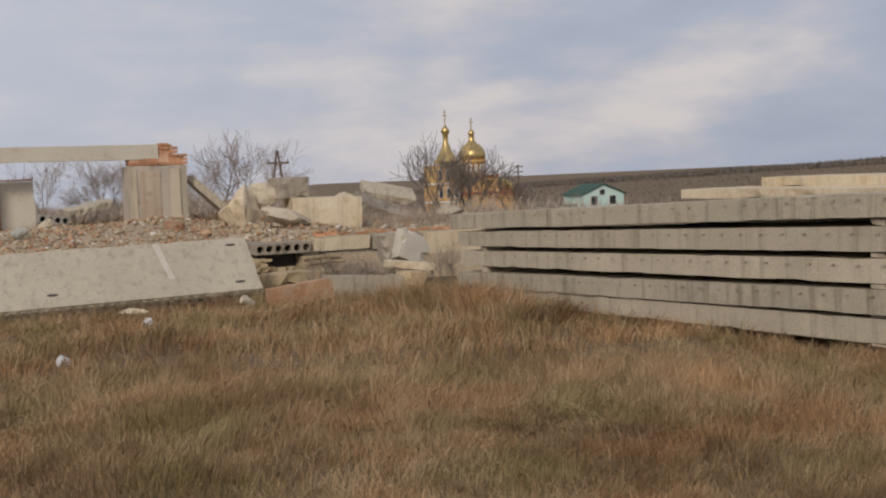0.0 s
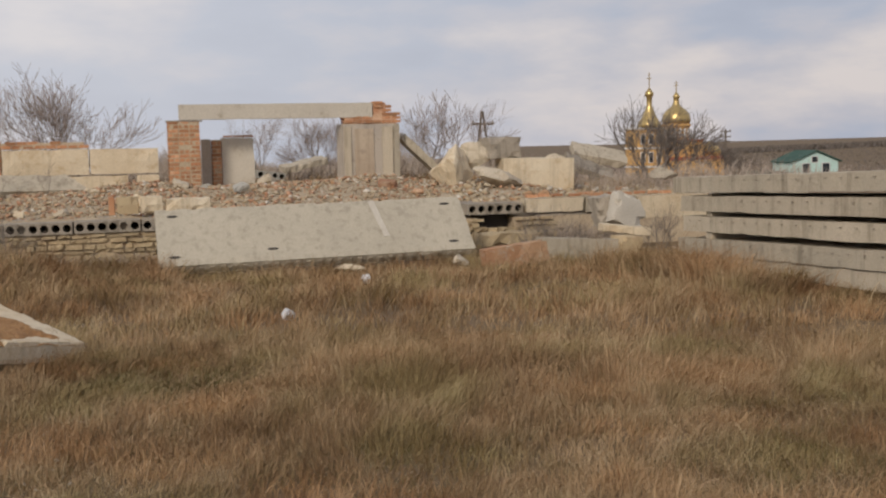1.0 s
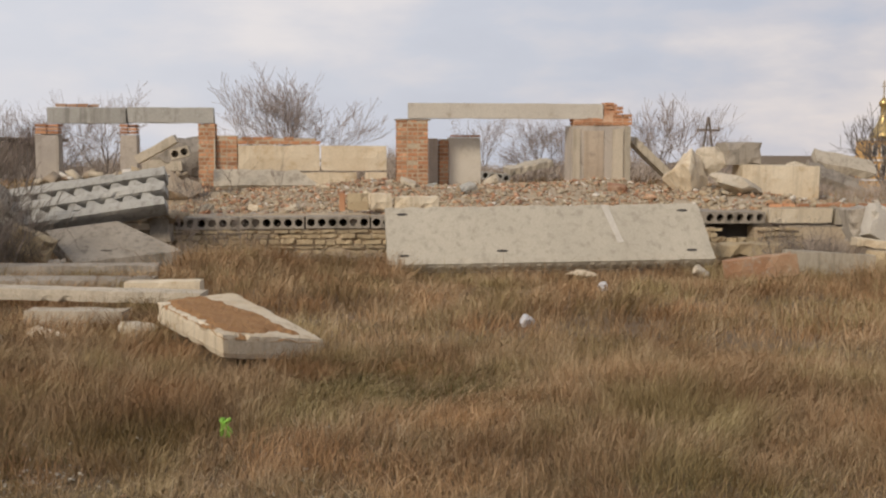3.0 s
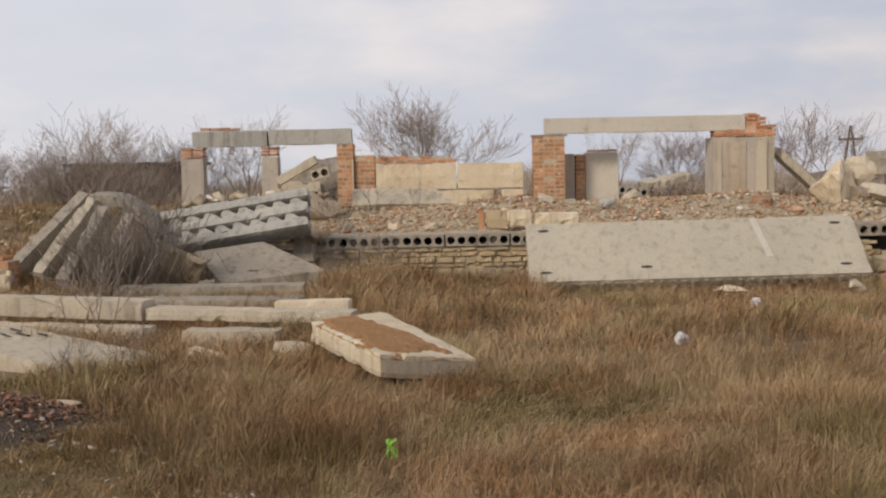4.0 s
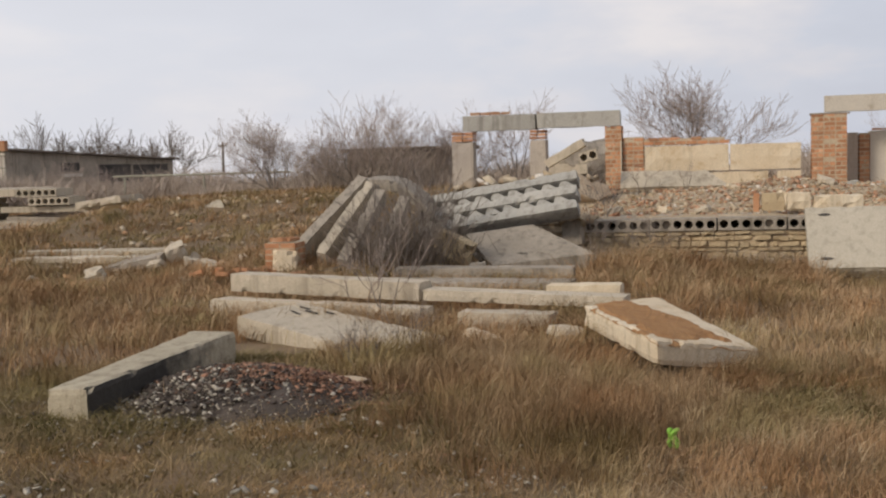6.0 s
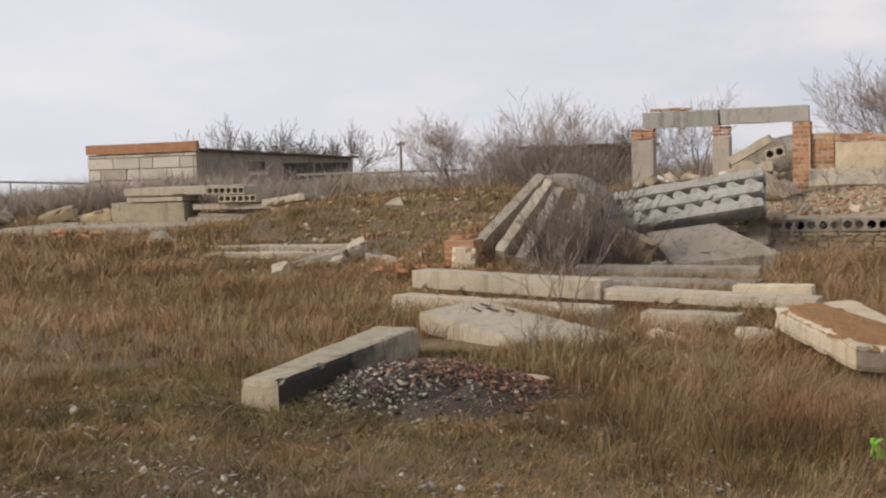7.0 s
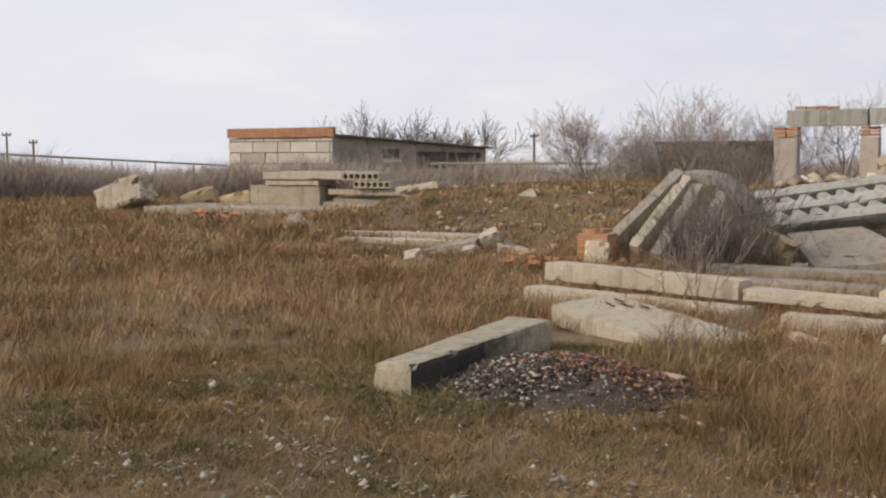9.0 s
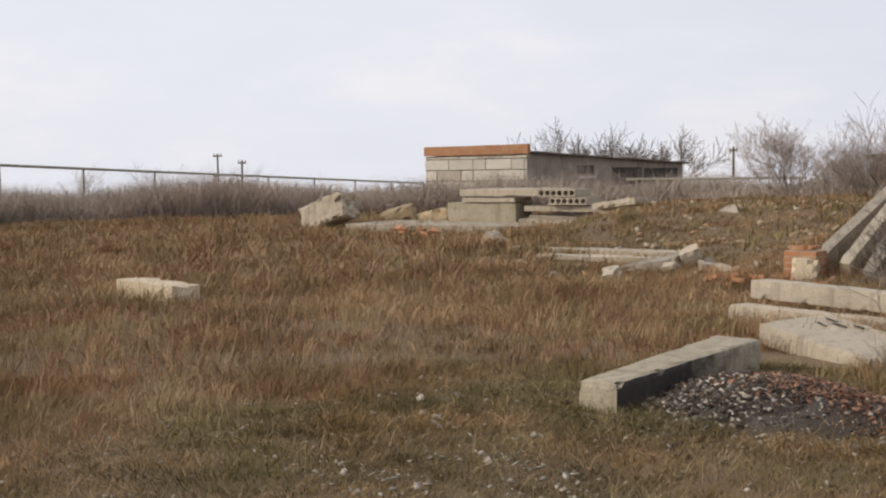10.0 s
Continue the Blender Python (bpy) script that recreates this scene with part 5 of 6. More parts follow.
def far_shapes():
    # barn behind the thicket, heap of earth, distant house
    th = thing("shed", "low brown shed behind bare bushes", "shed")
    part("wall", worn_box(3.4, 2.5, 1.3, 0.6, 0.02, 120), wood_old, th, "", pose(-12.3, 34, 0.7))
    part("roof", worn_box(3.7, 2.8, 0.12, 0.6, 0.02, 121), wood_old, th, "brown roof", pose(-12.45, 33.8, 2.0))
    bm = rock(1.0, 77, 0.6, 3, (1.1, 0.8, 1.0), 0.2)
    solid("earth_mound", bm, concrete_dark, "grey domed earth mound behind the ruin", "mound", pose(-4.75, 33.2, 1.6))
    solid("white_ledge", worn_box(1.1, 0.5, 0.3, 0.3, 0.03, 122), concrete_pale, "pale concrete ledge behind the ruin", "ledge", pose(-5.9, 32.5, 1.2))
    solid("broken_slab", worn_box(1.0, 0.4, 0.2, 0.2, 0.03, 123), concrete_pale, "pale slab propped on the broken floor", "slab", at_axes((-4.9, 26.4, 1.45), (0.9, 0, 0.5), (0, 1, 0)))
    th = thing("hollow_fragment", "hollow-core fragment with two open cores", "fragment", pose(-4.05, 25.6, 1.55, 0, -14, 0))
    part("body", hollow_slab(2, 0.4, seed=44), concrete_pale, th)
    solid("support_lump", rock(0.8, 78, 0.7, 3, (1, 0.7, 1)), rubble_mat, "heap of broken masonry under fallen slabs", "heap", pose(-4.2, 26.0, 0.95))
    solid("support_block", worn_box(0.4, 0.4, 0.5, 0.2, 0.03, 124), concrete_dark, "grey block under the coffered panel", "block", pose(-3.95, 22.0, 0.1))

    th = thing("hollow_fragment", "far hollow-core fragment lying on the floor", "fragment", pose(3.3, 32.0, 1.0, 0, 8, 5))
    part("body", hollow_slab(4, 0.8, seed=52), hazed_concrete, th)
    solid("broken_slab", worn_box(1.3, 0.6, 0.2, 0.15, 0.05, 141), concrete, "grey slab piece among scrub behind the ruin", "slab", pose(4.2, 32.6, 1.05, 8, -12, 10))


far_shapes()

# ---- rubble ----
def scatter(name, count, area, size, mat_, label, seed, lift=0.0, squash=0.55, category="rubble", clump=None):
    """Loose broken pieces lying on the ground, joined."""
    rng = random.Random(seed)
    base = []
    quads = np.array(((0, 1, 3, 2), (4, 6, 7, 5), (0, 4, 5, 1), (2, 3, 7, 6), (0, 2, 6, 4), (1, 5, 7, 3)))
    for k in range(14):
        dims = np.array((1.0, rng.uniform(0.45, 0.9), rng.uniform(0.3, 0.7) * squash * 1.5))
        bv = np.array([(x, y, z) for x in (-1, 1) for y in (-1, 1) for z in (-1, 1)], dtype=float)
        bv += np.array([[rng.uniform(-0.45, 0.45) for _ in range(3)] for _ in range(8)])
        base.append((bv * dims * 0.8, quads))
    vs, fs, off = [], [], 0
    for _ in range(count):
        x, y = area(rng)
        r = 0.62 * (size[0] + (size[1] - size[0]) * rng.random() ** 4)
        z = ground_z(x, y) + lift + (clump(x, y) if clump else 0.0)
        bv, bf = rng.choice(base)
        rot = np.array(Euler((rng.uniform(-0.6, 0.6), rng.uniform(-0.6, 0.6), rng.uniform(0, 6.3))).to_matrix())
        vs.append(bv @ rot.T * r + np.array((x, y, z + r * 0.15)))
        fs.append(bf + off)
        off += len(bv)
    ob = new(name, mesh_of(name, np.concatenate(vs), np.concatenate(fs), mat_))
    return tagged(ob, label, category, kind="stuff")


def in_box(x0, x1, y0, y1):
    return lambda rng: (rng.uniform(x0, x1), rng.uniform(y0, y1))


def heap(x, y):
    h = 0.0
    for cx, cy, r, a in ((2.0, 25.5, 2.2, 0.16), (-1.6, 26.8, 2.0, 0.08), (4.2, 26.2, 1.8, 0.14), (8.0, 25.0, 1.6, 0.25), (5.8, 27.6, 0.9, 0.2), (0.3, 27.8, 0.8, 0.15)):
        h += a * math.exp(-((x - cx) ** 2 + (y - cy) ** 2) / (r * r))
    return h


def rubble_bed():
    """The broken floor and its low mounds, on which loose pieces lie."""
    xs, ys = np.arange(-5.0, 13.4, 0.2), np.arange(22.9, 31.0, 0.2)
    verts = [(x, y, ground_z(x, y) + 0.03 + heap(x, y) + 0.05 * noise.noise((x * 2.3, y * 2.3, 0)) + 0.14 * (1 - smooth(22.9, 23.4, y))) for y in ys for x in xs]
    n = len(xs)
    faces = [(j * n + i, j * n + i + 1, (j + 1) * n + i + 1, (j + 1) * n + i) for j in range(len(ys) - 1) for i in range(n - 1)]
    m = surface("rubble_bed", (0.38, 0.30, 0.20), (0.46, 0.38, 0.27), (0.38, 0.24, 0.15), scale=1.6, bump=0.9, grain=25)
    tagged(new("rubble_bed", mesh_of("rubble_bed", verts, faces, m)), "bed of crushed brick and mortar on the floor", "rubble", kind="stuff")


rubble_bed()
scatter("stone_rubble", 9500, in_box(-3.8, 7.4, 23.2, 28.3), (0.012, 0.135), mixed_rubble_mat, "pale broken stone and mortar rubble over the floor", 1, 0.04, 0.34, clump=heap)
scatter("brick_rubble", 2200, in_box(-3.8, 10.8, 23.1, 28.4), (0.025, 0.11), brick_stuff, "broken red brick scattered over the floor", 2, 0.06, clump=heap)
scatter("stone_rubble", 1200, in_box(6.8, 12.5, 23.2, 27.5), (0.03, 0.2), mixed_rubble_mat, "pale broken stone rubble below the blocks", 3, 0.06, clump=heap)
scatter("bank_rubble", 800, lambda r: (r.uniform(-14, -5.5), 17.5 + 12 * r.random()), (0.02, 0.17), mixed_rubble_mat, "pale stones scattered over the weedy bank", 4, 0.03)
scatter("bank_bricks", 260, lambda r: (r.gauss(-8.8, 1.4), r.gauss(17.8, 1.2)), (0.03, 0.1), brick_stuff, "broken bricks scattered at the foot of the bank", 5, 0.0)
scatter("bank_ridge_rubble", 200, lambda r: (r.uniform(-19, -8), r.gauss(29, 1.2)), (0.04, 0.2), rubble_mat, "broken pale masonry along the bank top", 6, 0.0)
scatter("slab_rubble", 420, lambda r: (r.uniform(-6.2, -3.4), r.uniform(21.9, 23.2)), (0.05, 0.28), mixed_rubble_mat, "broken concrete pieces above the coffered panel", 7, 0.85)
scatter("foot_rubble", 420, lambda r: (r.uniform(-7.5, -2.8), r.uniform(17.5, 20.3)), (0.04, 0.2), rubble_mat, "broken concrete pieces in weeds", 8, 0.0)
scatter("wall_foot_rubble", 130, lambda r: (r.uniform(5.2, 11), r.uniform(19.5, 22.4)), (0.05, 0.2), rubble_mat, "broken stones along the wall foot", 9, 0.0)
for i, (x, y, r) in enumerate(((-10.8, 19.2, 0.2), (-10.2, 19.4, 0.24), (-9.8, 19.5, 0.18), (-10.9, 18.0, 0.28), (-9.3, 20.3, 0.2), (-12.8, 26.5, 0.3))):
    solid("rubble_lump", worn_box(r * 1.5, r * 1.1, r * 0.9, 0.1, 0.07, 200 + i), concrete if i % 2 else concrete_pale, "pale lump of broken concrete on the bank", "stone", pose(x, y, ground_z(x, y) - 0.05, 25 - 14 * i, 18 * (i % 3) - 14, 40 * i), "lumps on the bank")


rng = random.Random(31)
for i in range(16):
    x, y, r = rng.uniform(-3.4, 6.9), rng.uniform(23.4, 28.0), rng.uniform(0.12, 0.26)
    solid("rubble_lump", worn_box(r * 1.7, r * 1.2, r * 0.8, 0.07, 0.06, 230 + i, 0.02, 0.1), (concrete_pale, concrete_yellow, hazed_concrete, brick_stuff)[i % 4], "broken brickwork lump on the rubble floor" if i % 4 == 3 else "pale broken masonry lump on the rubble floor", "stone", pose(x, y, ground_z(x, y) + heap(x, y) + 0.03, rng.uniform(-25, 25), rng.uniform(-25, 25), rng.uniform(0, 180)), "lumps on the floor")


rng = random.Random(37)
for i in range(18):
    x, y, r = rng.uniform(-7.0, -4.3), rng.uniform(18.0, 20.0), rng.uniform(0.12, 0.3)
    solid("rubble_lump", worn_box(r * 2.0, r * 1.2, r * 0.6, 0.07, 0.05, 260 + i, 0.02, 0.12), (concrete, concrete_dark, stone_mat)[i % 3], "yellowish broken stone below the propped slabs" if i % 3 == 2 else "grey broken concrete piece below the propped slabs", "stone", pose(x, y, ground_z(x, y) - 0.01, rng.uniform(-25, 25), rng.uniform(-25, 25), rng.uniform(0, 180)), "lumps below the propped slabs")


def ash_heap():
    cx, cy = -4.35, 9.2
    bm = bmesh.new()
    n = 36
    grid = [[bm.verts.new((cx + 1.4 * (i / n - 0.5) * 2, cy + 1.3 * (j / n - 0.5) * 2, 0)) for i in range(n + 1)] for j in range(n + 1)]
    for row in grid:
        for v in row:
            d = math.hypot((v.co.x - cx) / 1.0, (v.co.y - cy) / (0.85 if v.co.y > cy else 1.1))
            v.co.z = ground_z(v.co.x, v.co.y) - 0.015 + 0.21 * max(0, 1 - d * d) + 0.05 * noise.noise(v.co * 4) * (1 - smooth(0.8, 1.2, d)) - 0.05 * smooth(0.9, 1.3, d)
    for j in range(n):
        for i in range(n):
            bm.faces.new((grid[j][i], grid[j][i + 1], grid[j + 1][i + 1], grid[j + 1][i]))
    solid("ash_mound", bm, ash_mat, "mound of black and grey ash beside a burnt block", "ash", shade=True)
    hump = lambda x, y: 0.20 * max(0, 1 - (x - cx) ** 2 - ((y - cy) / (0.85 if y > cy else 1.1)) ** 2)
    scatter("burnt_shards", 3600, lambda r: (r.gauss(cx + 0.3, 0.42), r.gauss(cy + 0.25, 0.36)), (0.012, 0.05), shard_mat, "reddish burnt brick and metal shards on ash", 11, 0.01, 0.22, "debris", hump)
    scatter("char_lumps", 2200, lambda r: (r.gauss(cx - 0.3, 0.45), r.gauss(cy - 0.25, 0.45)), (0.008, 0.05), ash_mat, "black charred lumps over the ash", 19, 0.01, 0.5, "debris", hump)
    scatter("pale_shards", 1200, lambda r: (r.gauss(cx - 0.3, 0.55), r.gauss(cy - 0.55, 0.42)), (0.010, 0.045), pale_shard, "pale cinders and chips around the ash", 12, 0.01, 0.35, "debris", hump)
    scatter("brick_chips", 350, lambda r: (r.uniform(-7.5, -1.5), r.uniform(4.5, 9.0)), (0.008, 0.035), brick_stuff, "brick chips trodden into short grass", 18, 0.012, 0.35, "litter")
    for cx2, cy2, k in ((-5.9, 7.2, 70), (-4.9, 6.6, 60), (-6.6, 7.9, 50), (-4.1, 6.3, 60), (-5.4, 5.9, 60), (-3.3, 6.9, 40), (-3.0, 8.4, 30)):
        scatter("rubbish_patch", k, lambda r, a=cx2, b=cy2: (r.gauss(a, 0.28), r.gauss(b, 0.12)), (0.01, 0.055), pale_shard, "patch of pale rubbish and chips in short grass", 40 + k, 0.035, 0.3, "litter")
    scatter("litter_chips", 1700, lambda r: (r.uniform(-7.5, -0.5), r.uniform(4.0, 8.8)), (0.006, 0.034), pale_shard, "pale chips and scraps of litter in short grass", 13, 0.03, 0.35, "litter")
    solid("crumpled_cloth", rock(0.08, 300, 0.5, 3, (1.4, 0.8, 1), 0.2), cloth_teal, "crumpled pale teal cloth beside the ash", "cloth", pose(-3.95, 9.62, 0.03), shade=True)
    solid("crumpled_cloth", rock(0.14, 301, 0.4, 3, (1.5, 0.8, 1), 0.2), rubble_mat, "crumpled grey cloth beside the ash", "cloth", pose(-3.76, 9.76, 0.03), shade=True)
    solid("pale_block", worn_box(0.13, 0.07, 0.06, 0.04, 0.012, 302), concrete_pale, "small pale stone lying on bare earth", "stone", pose(-4.66, 10.38, -0.05, 4, 0, 10))


ash_heap()


def litter():
    solid("plastic_bag", rock(0.095, 310, 0.95, 3, (1, 0.9, 1.1), 0.5), plastic_white, "crumpled white plastic bag caught in grass", "bag", pose(1.53, 13.2, -0.075))
    solid("plastic_bag", rock(0.09, 311, 0.8, 3, (1, 0.9, 1), 0.5), plastic_white, "small white plastic bag in grass", "bag", pose(3.16, 16.6, -0.12))
    solid("paper_scrap", rock(0.07, 312, 0.45, 2, (1.5, 0.7, 1), 0.5), pale_shard, "pale scrap of litter in grass", "litter", pose(1.77, 7.6, -0.05))
    scatter("pale_chips", 60, lambda r: (r.gauss(-2.05, 0.14), r.gauss(7.3, 0.1)), (0.01, 0.032), pale_shard, "small pile of pale chips in grass", 17, 0.015, 0.4, "litter")
    th = thing("green_ribbon", "crumpled lime-green plastic ribbon in grass", "litter", pose(-1.12, 8.07, 0.08))
    cu = bpy.data.curves.new("loop", "CURVE")
    cu.dimensions, cu.bevel_depth = "3D", 0.011
    sp = cu.splines.new("NURBS")
    pts = [(0.055 * math.cos(k * 1.9) * (1 - k * 0.03), 0.03 * math.sin(k * 2.3), 0.065 * math.sin(k * 1.15) + 0.0) for k in range(14)]
    sp.points.add(len(pts) - 1)
    for p, c in zip(sp.points, pts):
        p.co = (*c, 1)
    cu.materials.append(plastic_green)
    ob = new("loop", cu)
    ob.parent = th


litter()


# ---- trees and scrub ----
def branch_set(rng, height, spread, stems, depth, lean=0.25, twig=0.006, thick=0.05, kids=(3, 5)):
    """Segments of a bare woody plant: (start, end, r0, r1, level)."""
    out = []

    def grow(p, d, length, r, level):
        n = 3
        q = p.copy()
        for s in range(n):
            nd = (d + Vector((rng.gauss(0, 0.13), rng.gauss(0, 0.13), rng.gauss(0.03, 0.08)))).normalized()
            e = q + nd * (length / n)
            r1 = max(twig, r * (1 - 0.26))
            out.append((q.copy(), e.copy(), r, r1, level))
            if level < depth and (s > 0 or level > 0):
                for _ in range(rng.randint(*kids) if s == n - 1 else rng.randint(1, 2)):
                    a = rng.uniform(0.3, 0.85)
                    side = nd.orthogonal().normalized()
                    side.rotate(Matrix.Rotation(rng.uniform(0, 6.283), 3, nd))
                    grow(e, (nd * math.cos(a) + side * math.sin(a) + Vector((0, 0, 0.12))).normalized(), length * rng.uniform(0.55, 0.82), r1 * 0.62, level + 1)
            q, d, r = e, nd, r1

    for s in range(stems):
        a = 6.283 * s / stems + rng.uniform(-0.4, 0.4)
        tilt = lean * spread * (1.15 if s % 3 == 0 else rng.uniform(0.15, 0.95))
        d = Vector((math.cos(a) * tilt, math.sin(a) * tilt, 1)).normalized()
        grow(Vector((math.cos(a), math.sin(a), 0)) * thick * 0.7, d, height * rng.uniform(0.36, 0.46), thick, 0)
    return out


def tree_meshes(seed, height, spread=1.0, stems=1, depth=4, lean=0.25, thick=0.07, twig=0.006, kids=(2, 4), crown=None):
    rng = random.Random(seed)
    segs = branch_set(rng, height, spread, stems, depth, lean, twig, thick, kids)
    bm = bmesh.new()
    for a, b, r0, r1, lv in segs:
        if lv <= 1:
            tube(bm, a, b, r0, r1, 6)
    vs, fs, off = [], [], 0
    for a, b, r0, r1, lv in segs:
        if lv <= 1:
            continue
        d = (b - a).normalized()
        u = d.orthogonal().normalized()
        w = d.cross(u)
        for r, c in ((r0, a), (r1, b)):
            for k in range(3):
                t = 2.094 * k
                vs.append(c + (u * math.cos(t) + w * math.sin(t)) * r)
        for k in range(3):
            fs.append((off + k, off + (k + 1) % 3, off + 3 + (k + 1) % 3, off + 3 + k))
        off += 6
    return finish(bm, "trunk", bark), mesh_of("crown", [v[:] for v in vs], fs, crown or twig_mat)


def plant(name, meshes, x, y, label, scale=1.0, turn=0.0, group="", z=None, category="tree"):
    th = thing(name, label, category, pose(x, y, (ground_z(x, y) - 0.05) if z is None else z, 0, 0, turn) @ Matrix.Scale(scale, 4), group)
    part("trunk", meshes[0], bark, th)
    part("crown", meshes[1], twig_mat, th)


TREE_A = tree_meshes(11, 3.5, 1.9, 10, 3, 0.56, 0.042, 0.005, (2, 4))
TREE_B = tree_meshes(12, 3.1, 2.4, 13, 3, 0.55, 0.035, 0.0045, (2, 3))
TREE_C = tree_meshes(13, 4.2, 1.7, 4, 3, 0.45, 0.055, 0.0065, (2, 3))
TREE_D = tree_meshes(14, 4.2, 1.0, 1, 3, 0.2, 0.07, 0.010, (3, 4))
TREE_F = tree_meshes(17, 5.0, 2.0, 5, 3, 0.42, 0.10, 0.013, (2, 3), bark)
SHRUB = tree_meshes(15, 1.5, 2.0, 6, 2, 0.5, 0.012, 0.0035, (2, 3), bark)
SAPLING = tree_meshes(16, 1.6, 1.2, 3, 2, 0.3, 0.012, 0.0035, (1, 2))

plant("bare_tree", TREE_A, -1.85, 36, "bare many-stemmed tree behind cream wall blocks", 1.0, 0)
plant("bare_tree", TREE_A, 6.0, 37, "bare tree seen below the concrete lintel", 0.62, 60)
plant("bare_tree", TREE_C, 4.0, 38, "bare slender tree behind the ruin", 0.5, 160)
plant("bare_tree", TREE_C, -6.9, 33, "bare crooked tree behind the western pillars", 0.6, 200)
plant("bushy_tree", TREE_B, -11.3, 32.5, "dense bare bushy tree on the bank", 0.95, 30)
plant("bushy_tree", TREE_B, -10.3, 33.5, "dense bare bushy tree behind the ruin", 0.7, 130)
plant("bushy_tree", TREE_B, -12.3, 33.5, "dense bare bushy thicket on the bank", 0.62, 230)
plant("bare_tree", TREE_A, -14.3, 33, "bare spreading tree on the bank", 0.7, 20)
plant("bare_tree", TREE_C, -14.8, 34.5, "bare spreading tree beyond the bank", 0.4, 110)
plant("bare_tree", TREE_A, -8.7, 34, "bare tree beside the western pillar", 0.62, 75)
for i, (x, y, s) in enumerate(((11.6, 45, 0.9), (13.3, 46, 0.85), (14.6, 46, 0.6), (10.6, 44, 0.6), (17, 50, 0.5), (20, 52, 0.5), (23, 55, 0.55), (25, 58, 0.75))):
    plant("bare_tree", (TREE_D, TREE_C)[i % 2], x, y, "thin bare tree behind the broken blocks", s, 50 * i, "far bare trees")
for i, (x, y, s, k) in enumerate(((29.0, 60, 1.08, TREE_F), (31.2, 62, 1.0, TREE_F), (30.1, 61, 0.9, TREE_D), (26.6, 59, 0.8, TREE_D), (33.8, 60, 0.6, TREE_F), (35.5, 62, 0.5, TREE_F))):
    plant("bare_tree", k, x, y, "bare spreading tree before the church", s, 70 * i, "trees by the church", -1.2 if x > 28 else None)
for i, (x, y, s) in enumerate(((-53, 80, 1.75), (-49, 82, 1.6), (-46, 84, 1.55), (-31, 48, 0.6), (-28.7, 48, 0.5), (-52, 38, 0.7), (-62, 40, 0.75), (-43, 36, 0.45))):
    plant("bare_tree", TREE_F if s > 1 else TREE_C, x, y, "bare tree near the stone building" if i < 5 else "bare tree in the far thicket", s * (0.8 if s > 1 else 1.0), 90 * i, "trees by the building")
for i, (x, y, s) in enumerate(((-4.55, 13.2, 1.0), (-4.9, 13.5, 0.8), (-3.3, 21.8, 0.9), (-2.2, 22.3, 0.8), (-2.9, 27.0, 0.8), (-1.9, 27.2, 0.7))):
    plant("sapling", SAPLING, x, y, "leafless sapling growing among fallen slabs", s, 60 * i, "saplings", category="sapling")
for i, (x, y, s) in enumerate(((-5.9, 18.0, 1.2), (-5.9, 18.8, 1.3), (-5.6, 19.2, 1.1), (-6.3, 18.0, 1.1), (-5.9, 19.8, 1.1), (-6.2, 20.4, 1.4), (-3.6, 11.0, 0.45), (-3.9, 10.5, 0.4), (-2.4, 22.0, 0.8), (-3.3, 23.5, 0.8), (7.6, 21.6, 0.8), (8.0, 20.8, 0.7), (7.2, 20.6, 0.6), (9.9, 20.6, 0.7), (9.5, 20.0, 0.6), (10.6, 27.5, 0.8), (11.5, 28.0, 0.8), (13.0, 28.0, 0.7))):
    plant("bare_shrub", SHRUB, x, y, "tangled leafless shrub among rubble", s, 47 * i, "bare shrubs", category="shrub")


def scrub_band(name, count, area, h, seed, label, mat_=None, width=0.012):
    """Thickets too dense to count: upright stems with forks."""
    rng = np.random.default_rng(seed)
    pts = area(rng, count)
    zs = ground_zs(pts)
    r = np.hypot(pts[:, 0], pts[:, 1])
    clump = 0.75 + 0.28 * ripple(pts[:, 0] / r, pts[:, 1] / r, 0.2, seed) + 0.2 * ripple(pts[:, 0], pts[:, 1], 3.0, seed)
    hh = h * (0.35 + 0.7 * rng.random(count)) * clump
    vs = np.zeros((count * 3, 3), dtype=np.float32)
    a = rng.random(count) * 6.283
    lean = rng.normal(0, 0.45, (count, 2)) * hh[:, None]
    w = width * (0.6 + rng.random(count))
    p = np.column_stack([pts, zs + rng.random(count) * hh * 0.45])
    vs[0::3] = p + np.column_stack([np.cos(a) * w, np.sin(a) * w, np.zeros(count)])
    vs[1::3] = p - np.column_stack([np.cos(a) * w, np.sin(a) * w, np.zeros(count)])
    vs[2::3] = np.column_stack([pts + lean, zs + hh])
    faces = np.arange(count * 3).reshape(-1, 3)
    return tagged(new(name, mesh_of(name, vs, faces, mat_ or scrub_mat)), label, "scrub", kind="stuff")


def polar(az0, az1, r0, r1):
    def f(rng, n):
        a, r = np.radians(az0 + (az1 - az0) * rng.random(n)), r0 + (r1 - r0) * rng.random(n)
        return np.column_stack([r * np.sin(a), r * np.cos(a)])
    return f


scrub_band("far_thicket", 110000, polar(-70, -37, 48, 62), 2.15, 1, "dense brown leafless thicket beyond the field", None, 0.014)
scrub_band("far_thicket", 26000, polar(-38, -18, 52, 66), 2.2, 2, "dense brown leafless thicket beyond the bank", None, 0.02)
scrub_band("bank_thicket", 14000, lambda r, n: np.column_stack([r.uniform(-18, -6.5, n), r.normal(34, 1.0, n)]), 0.7, 3, "brown leafless scrub along the bank", None, 0.008)
scrub_band("thicket_core", 3500, lambda r, n: np.column_stack([r.normal(-11.2, 1.3, n), r.normal(33.3, 0.8, n)]), 1.5, 13, "dense brown scrub round the bushy tree", None, 0.007)
